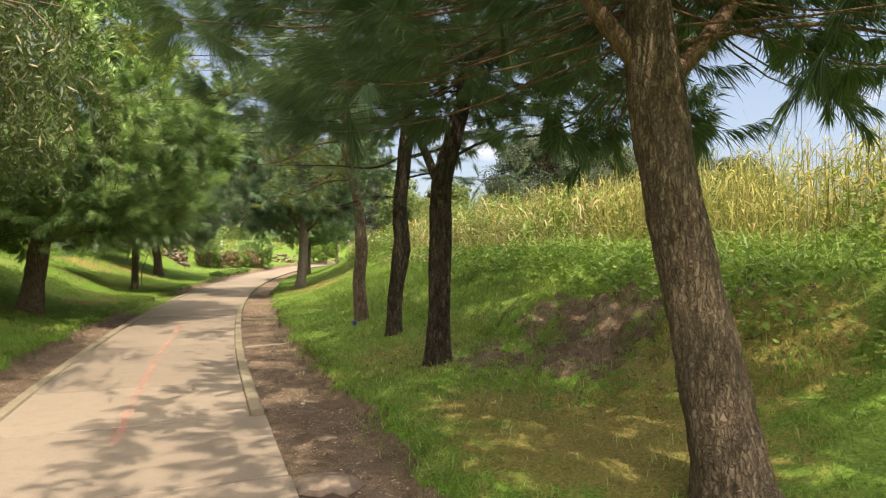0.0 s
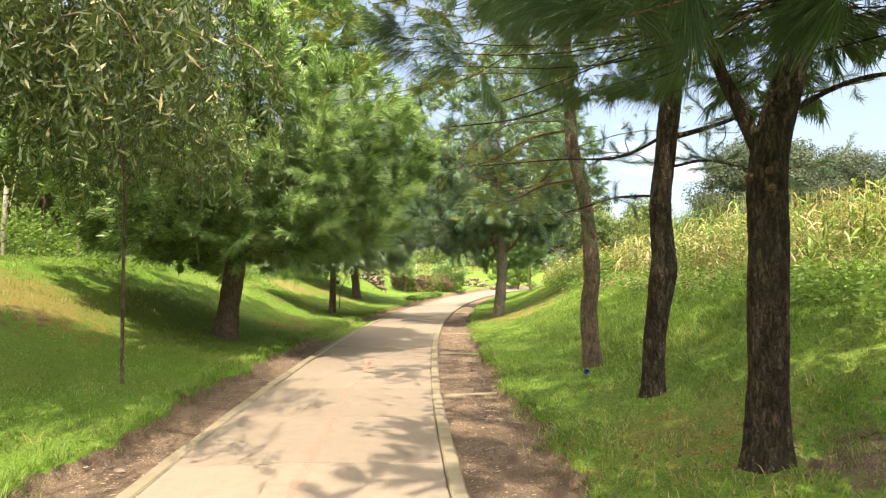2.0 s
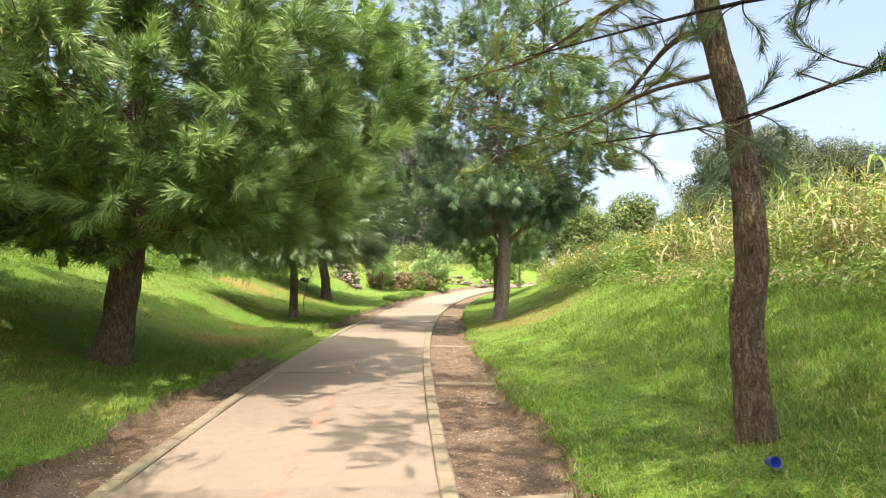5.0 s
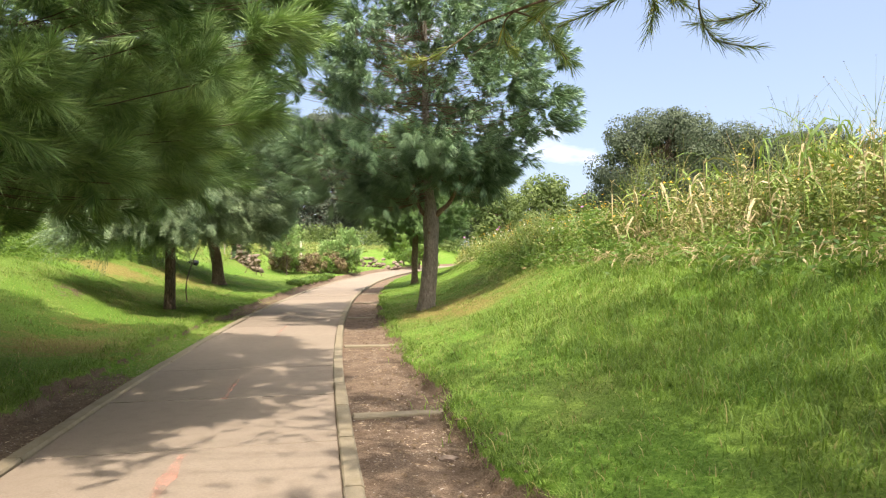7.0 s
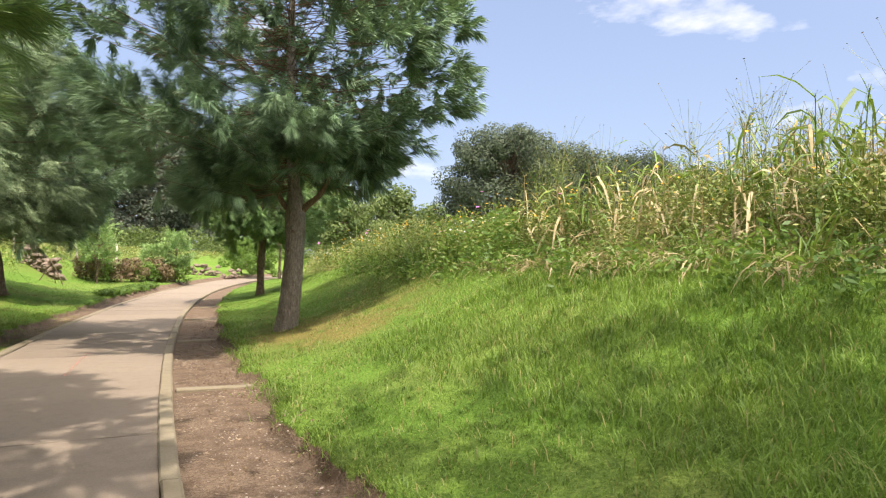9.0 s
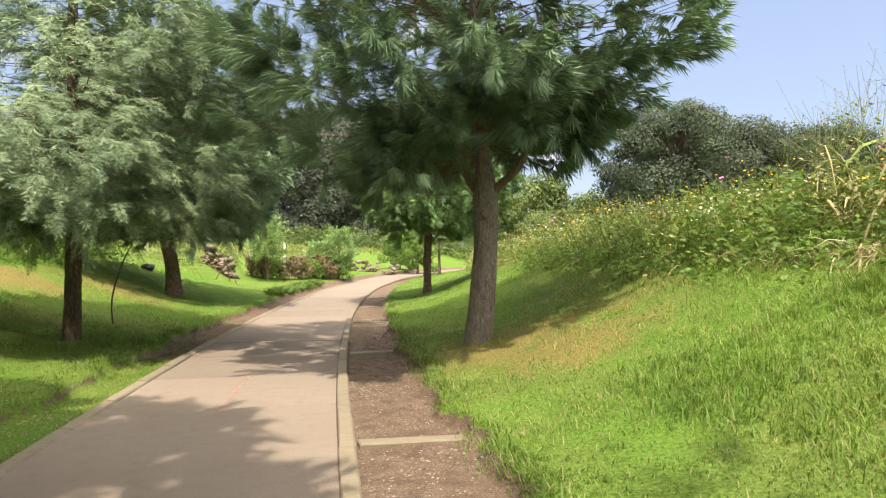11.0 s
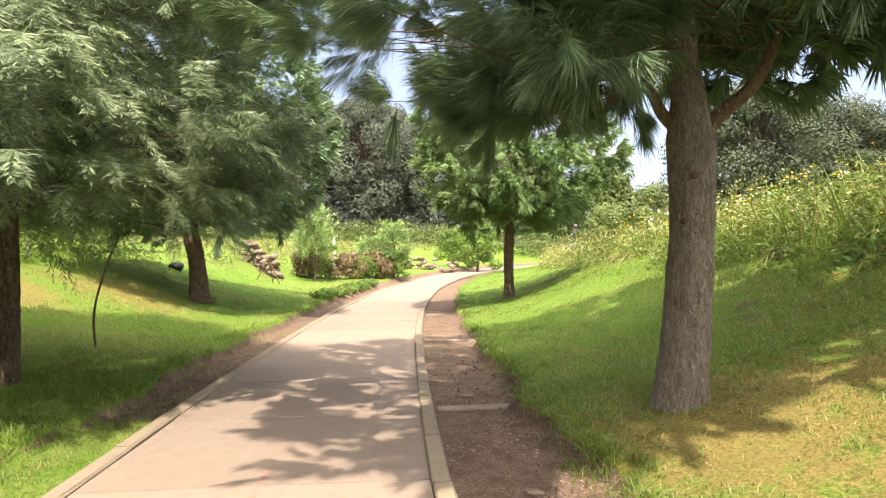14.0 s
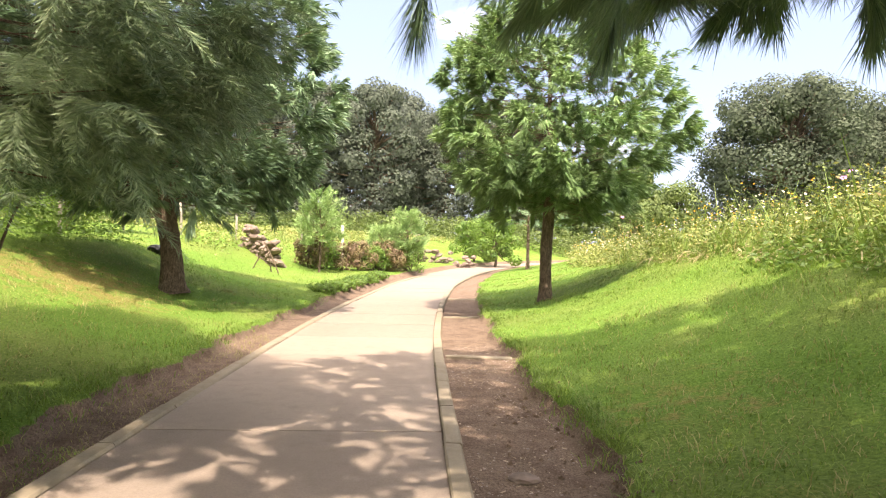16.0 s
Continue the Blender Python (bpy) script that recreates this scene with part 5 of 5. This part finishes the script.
lawn("lawn_right", [(42000, 1.5, 12, 1.0, 3.2, 1, 1.0), (90000, 10, 24, 0.95, 5.0, 1, 1.0), (16000, 3, 12, 3.0, 6.0, 1, 1.3), (40000, 22, 34, 0.95, 4.8, 1, 1.0), (22000, 32, 52, 0.9, 5.5, 1, 1.4)],
     GRASS, "mown bright-green grass on the bank", 0.042, 0.007, 1.1)
lawn("lawn_left", [(22000, 3, 14, 0.7, 4.2, -1, 1.0), (26000, 12, 26, 0.68, 4.5, -1, 1.1), (22000, 24, 36, 0.6, 6.5, -1, 1.15), (16000, 4, 26, 4.0, 7.0, -1, 1.4), (16000, 34, 56, 0.5, 8.0, -1, 1.6), (6000, 15.5, 24.5, 0.08, 0.6, -1, 0.8)],
     GRASS, "mown green grass left of the path", 0.042, 0.007, 1.1)
lawn("dry_blades", [(9000, 1.5, 30, 1.0, 4.5, 1, 1.0), (8000, 4, 30, 0.7, 4.5, -1, 1.0), (2600, 17, 30, 0.1, 0.6, -1, 0.7)], GRASS_DRY, "dry yellowed blades in the lawn", 0.07, 0.007, 1.0, False)
lawn("edge_tufts", [(12000, 1.5, 40, 0.94, 1.10, 1, 0.85), (10000, 2, 40, 0.63, 0.78, -1, 0.75)], GRASS, "ragged grass tufts overhanging the dirt edge", 0.085, 0.008, 1.4, False, True)


def tussocks(name, strips, material, label):
    """Longer grass standing in clumps."""
    xs, ys, hs = [], [], []
    for count, y0, y1, d0, d1, side, tall in strips:
        x, y = scatter(count, y0, y1, d0, d1, side)
        n = 15
        r = rng.uniform(0.05, 0.14, (count, 1))
        xs.append((x[:, None] + rng.normal(0, 1, (count, n)) * r).ravel())
        ys.append((y[:, None] + rng.normal(0, 1, (count, n)) * r).ravel())
        hs.append((tall * rng.uniform(0.5, 1.3, (count, 1)) * np.ones((1, n))).ravel())
    x, y, h = (np.concatenate(k) for k in (xs, ys, hs))
    v, a, b = blades(x, y, h, np.full(len(x), 0.008), 1.0)
    tagged(new(name, mesh_of(name, v, [a, b], material)), label, "grass", kind="stuff")


tussocks("rank_grass", [(2300, 11, 20, 2.2, 5.2, 1, 0.115), (300, 4, 12, 3.2, 5.5, 1, 0.11), (200, 20, 34, 3.6, 5.0, 1, 0.09), (350, 6, 26, 3.6, 7, -1, 0.11), (160, 4, 30, 0.9, 1.2, 1, 0.10), (160, 4, 30, 0.7, 0.95, -1, 0.10)],
         GRASS, "rank tussocks of longer green grass")
tussocks("dry_tussocks", [(330, 19, 26, 1.1, 4.5, 1, 0.045), (200, 5, 12, 1.2, 3.5, 1, 0.06), (160, 22, 34, 1.5, 5, -1, 0.07)], GRASS_DRY, "dry straw-coloured tufts in the lawn")


def litter():
    """Gravel and chips on the dirt strips."""
    shape = np.array([(1, 0, 0.1), (0.2, 0.9, 0), (-0.9, 0.4, 0.05), (-0.5, -0.8, 0), (0.5, -0.7, 0.1), (0.05, 0.1, 0.6)])
    tri = np.array([(0, 1, 5), (1, 2, 5), (2, 3, 5), (3, 4, 5), (4, 0, 5)])
    for name, count, r0, r1, mat, label in (("gravel", 11000, 0.003, 0.013, PEBBLE, "fine pale gravel strewn over the dirt strip"), ("bark_chips", 6500, 0.005, 0.02, CHIP, "dry needles, chips and leaf litter on bare soil")):
        xa, ya = scatter(int(count * 0.78), 2, 30, 0.08, 0.95, 1)
        xb, yb = scatter(int(count * 0.22), 4, 20, 0.08, 0.6, -1)
        x, y = np.concatenate([xa, xb]), np.concatenate([ya, yb])
        keep = rng.random(len(x)) < np.clip(0.55 + 0.9 * lumps(2.3 * x + 1, 2.3 * y), 0.08, 1)
        x, y = x[keep], y[keep]
        n = len(x)
        z = land(x, y)[0]
        a = rng.uniform(0, 2 * np.pi, n)
        r = r0 + (r1 - r0) * rng.random(n) ** 2.2
        p = shape[None] * rng.uniform(0.6, 1.3, (n, 6, 1)) * r[:, None, None] * (1 if name == "gravel" else np.array([1.5, 0.5, 0.5]))
        v = np.stack([p[..., 0] * np.cos(a)[:, None] - p[..., 1] * np.sin(a)[:, None] + x[:, None], p[..., 0] * np.sin(a)[:, None] + p[..., 1] * np.cos(a)[:, None] + y[:, None], p[..., 2] + z[:, None] + 0.002], -1)
        f = np.arange(n)[:, None, None] * 6 + tri[None]
        tagged(new(name, mesh_of(name, v.reshape(-1, 3), f.reshape(-1, 3), mat)), label, "gravel", kind="stuff")


litter()


def clods():
    """Rough crumbled lumps of earth on bare patches."""
    soup = Soup()
    n = 1500
    x = np.concatenate([rng.normal(1.9, 1.1, n), rng.uniform(0, 1, n)])
    y = np.concatenate([rng.normal(7.1, 0.85, n), rng.uniform(1.5, 27, n)])
    x[n:] = kerb_x(y[n:]) + rng.uniform(0.35, 1.15, n)
    keep = (x - kerb_x(y) > 0.25)
    x, y = x[keep], y[keep]
    r = rng.uniform(0.008, 0.05, len(x)) * np.where(np.arange(len(x)) < n, 0.5, 0.5)
    c = np.stack([x, y, land(x, y)[0] + r * 0.15], -1)
    ball = np.array([(1, 0, 0), (0, 1, 0), (-1, 0, 0), (0, -1, 0), (0, 0, 0.8), (0, 0, -0.6)])
    v = c[:, None] + ball[None] * r[:, None, None] * rng.uniform(0.5, 1.4, (len(x), 6, 3))
    f = np.array([(0, 1, 4), (1, 2, 4), (2, 3, 4), (3, 0, 4), (1, 0, 5), (2, 1, 5), (3, 2, 5), (0, 3, 5)])
    soup.add(v.reshape(-1, 3), (np.arange(len(x))[:, None, None] * 6 + f[None]).reshape(-1, 3))
    tagged(new("soil_clods", soup.mesh("soil_clods", CLOD)), "crumbled brown clods of earth on bare soil", "soil", kind="stuff")


clods()

# ---- single things ----


def stone_mesh(size, seed, name="stone"):
    bm = bmesh.new()
    bmesh.ops.create_icosphere(bm, subdivisions=2, radius=1.0)
    for v in bm.verts:
        k = 1 + 0.35 * noise.noise(v.co * 1.3 + Vector((seed * 7.1, 0, 0))) + 0.12 * noise.noise(v.co * 3.5 + Vector((0, seed, 0)))
        v.co = Vector((v.co.x * size[0], v.co.y * size[1], v.co.z * size[2])) * k
    me = bpy.data.meshes.new(name)
    bm.to_mesh(me)
    bm.free()
    me.materials.append(STONE)
    return me


def stone_wall(name, a, b, tall, label, seed, rows=4, step=0.42):
    """A low dry wall of rough stones along a line."""
    rand = random.Random(seed)
    wall = thing(name, (a[0], a[1], 0), label, "stone wall", kind="structure")
    shapes = [stone_mesh((0.24, 0.17, 0.11), seed + i) for i in range(6)]
    length = math.hypot(b[0] - a[0], b[1] - a[1])
    n = max(2, int(length / step))
    for r in range(rows):
        for i in range(n):
            f = (i + 0.5 * (r % 2)) / n
            x, y = a[0] + (b[0] - a[0]) * f + rand.uniform(-.08, .08), a[1] + (b[1] - a[1]) * f + rand.uniform(-.1, .1)
            if rand.random() < 0.12 * r:
                continue
            s = part("stone", shapes[rand.randrange(6)], wall)
            s.matrix_local = pose(x - a[0], y - a[1], height(x, y) + (r + 0.35) * tall / rows, rand.uniform(-20, 20), rand.uniform(-20, 20), rand.uniform(0, 360)) @ Matrix.Diagonal((1.1, 1.1, 1.1, 1))
    return wall


stone_wall("rock_wall", (-19.4, 43.9), (-17.2, 42.4), 0.95, "tumbled dry wall of rough reddish-grey stones", 3, 7, 0.22)
stone_wall("field_wall", (-15.4, 58), (-12.2, 58.6), 0.8, "low weathered stone wall behind the lawn", 5, 4)


def bush(name, at, tall, wide, material, label, seed, leaves=2600, size=0.10):
    return broadleaf((at[0], at[1], height(*at)), tall, wide, material, label, seed, 22, leaves, size, 0.1, name, "planted bushes")


def sapling_pine(at, tall, wide, label, seed):
    return pine(at, [(0, 0, 0), (0.02, 0, tall * 0.4), (0, 0, tall)], ([0, tall], [0.045, 0.008]), tall * 0.28, wide, 30, BARK_BROWN, NEEDLE_LIGHT, label, seed, twig=0.35, needles=16, width=0.014, length=0.26, droop=0.2, bent=False, rise=0.9, flare=1.1, name="sapling_pine", spread=0.22, hubs=34, shoots=5, mop=0.3, upward=0.7)


sapling_pine((-16.2, 43.7), 2.9, 0.95, "young light-green pine in the planted bed", 51)
sapling_pine((-14.1, 49.0), 2.7, 0.85, "young light-green pine in the planted bed", 52)
sapling_pine((-15.2, 48.6), 1.7, 0.8, "small bushy pine in the planted bed", 53)
for i in range(8):
    f = i / 7
    bush("red_shrub", (-17.0 + 3.0 * f + 0.2 * math.sin(5 * i), 44.6 + 4.6 * f), 1.15 + 0.25 * math.sin(3 * i), 0.75, SHRUB_RED if i % 3 != 1 else SHRUB, "low reddish shrub in the planted bed", 60 + i, 2600, 0.08)
for i in range(9):
    f = i / 8
    bush("hedge_plant", (-13.1 - 0.75 * f, 36.5 + 7.2 * f), 0.17, 0.4, SHRUB, "low clipped plant along the lawn's edge", 80 + i, 1200, 0.06)
bush("round_bush", (-11.3, 60.5), 3.4, 1.7, SHRUB, "dense rounded dark-green bush beside the path's bend", 95, 6000, 0.14)
bush("round_bush", (-13.0, 63.5), 2.8, 1.5, SHRUB, "dense rounded dark-green bush beside the path's bend", 96, 5000, 0.14)
pine((-8.7, 51.5), [(0, 0, 0), (0, 0, 1.8), (0, 0, 5.5)], ([0, 5.5], [0.09, 0.012]), 1.9, 2.0, 50, BARK_BROWN, NEEDLE, "further young pine beside the path", 20, needles=16, width=0.016, length=0.3, droop=0.8, bent=False)


def post(at, tall, r, material, label, lean=0.0):
    v, t, q = tube([(0, 0, -0.2), (0.01, 0, tall * 0.5), (lean, 0, tall - 0.02), (lean, 0, tall)], [r * 1.05, r, r * 0.95, r * 0.7], 9, 0.06, at[0])
    ob = new("fence_post", mesh_of("fence_post", v, [t, q], material, True))
    ob.location = (at[0], at[1], height(*at))
    return tagged(ob, label, "post", "fence posts")


for i in range(13):
    x, y = (float(k) for k in spot(1.0 + 2.9 * i, -WIDTH - 7.4 - 0.4 * math.sin(i)))
    post((x, y), 1.35 + 0.15 * math.sin(4 * i), 0.05, WOOD_GREY, "weathered grey fence post on top of the bank", 0.05 * math.sin(9 * i))
post((-17.6, 50.0), 1.75, 0.07, WOOD_POLE, "pale upright pole behind the planted bed")
for i, (x, y) in enumerate([(-21, 46), (-19.5, 49.5), (-23, 45), (-25, 44)]):
    post((x, y), 1.4, 0.05, WOOD_GREY, "thin leaning fence stake", 0.1 * math.sin(5 * i))


def stick(pts, r, name, label, category):
    base = pts[0]
    v, t, q = tube(bend([np.array(p) - base for p in pts], 16), np.linspace(r, r * 0.6, 16), 7, 0.1, 1)
    ob = new(name, mesh_of(name, v, [t, q], TWIG, True))
    ob.location = base
    return tagged(ob, label, category)


zs = height(-12.42, 26.0)
stick([(-12.42, 26.0, zs - 0.1), (-12.45, 26.0, zs + 0.5), (-12.25, 26.0, zs + 1.15), (-12.05, 26.0, zs + 1.55)], 0.018, "bare_sapling", "thin bare crooked sapling stem in the lawn", "sapling")
prop = thing("branch_tripod", (-16.6, 40.0, height(-16.6, 40.0)), "prop of three thin branches tied together on the lawn", "prop")
for a, b in (((-0.5, 0, -0.06), (0.08, 0, 0.95)), ((0.45, 0.1, -0.06), (-0.05, 0, 1.0)), ((0.0, 0.5, -0.06), (0.0, 0, 0.97))):
    v, t, q = tube(bend([a, np.add(a, b) / 2 + [0.02, 0, 0.02], b], 8), np.linspace(0.022, 0.016, 8), 7)
    part("branch", mesh_of("branch", v, [t, q], TWIG, True), prop)


def blue_cup(at):
    """A small cup lying on its side."""
    bm = bmesh.new()
    prof = [(0.0, 0.0), (0.024, 0.0), (0.034, 0.075), (0.036, 0.077), (0.032, 0.076), (0.022, 0.005), (0.0, 0.005)]
    rings = [[bm.verts.new((r * math.cos(a * math.tau / 20), r * math.sin(a * math.tau / 20), z)) for a in range(20)] for r, z in prof[1:-1]]
    for lo, hi in zip(rings, rings[1:]):
        for a in range(20):
            bm.faces.new((lo[a], lo[(a + 1) % 20], hi[(a + 1) % 20], hi[a]))
    bm.faces.new(rings[0][::-1])
    bm.faces.new(rings[-1])
    me = bpy.data.meshes.new("cup")
    bm.to_mesh(me)
    bm.free()
    me.materials.append(BLUE)
    ob = new("plastic_cup", me)
    ob.matrix_world = pose(at[0], at[1], height(*at) + 0.05, 75, 0, 20)
    return tagged(ob, "small blue plastic cup lying in the grass", "cup")


blue_cup((-1.52, 10.75))
for i, (y, d, s) in enumerate([(4.15, 0.28, 0.26), (5.2, 0.5, 0.09), (24.6, 0.4, 0.10), (22.0, 0.55, 0.06), (6.3, -WIDTH - 0.42, 0.12), (7.6, -WIDTH - 0.35, 0.06), (13.6, 0.7, 0.07)]):
    x, yy = (float(k) for k in spot(y, d))
    ob = new("stone", stone_mesh((s, s * 0.75, s * 0.3), 20 + i))
    ob.location = (x, yy, height(x, yy) + 0.01)
    tagged(ob, "flat grey stone half sunk in the dirt strip", "stone", "loose stones")
bag = new("rubbish_bag", stone_mesh((0.24, 0.2, 0.15), 33, "rubbish_bag"))
bag.data.materials[0] = BLACK
bag.location = (-17.3, 35.4, height(-17.3, 35.4) + 0.08)
tagged(bag, "crumpled black plastic bag at the foot of the bank", "bag")

# a low white building glimpsed between the far trees
house = thing("far_house", (-38, 112, height(-38, 112)), "low whitewashed house between the far trees", "house")
v, q = box_verts(9, 5, 3.0, 0.02)
part("wall", mesh_of("wall", v, q, WHITEWASH), house)
v, q = box_verts(9.8, 5.8, 0.9, 0.6)
part("roof", mesh_of("roof", v + [0, 0, 3.0], q, ROOF), house)
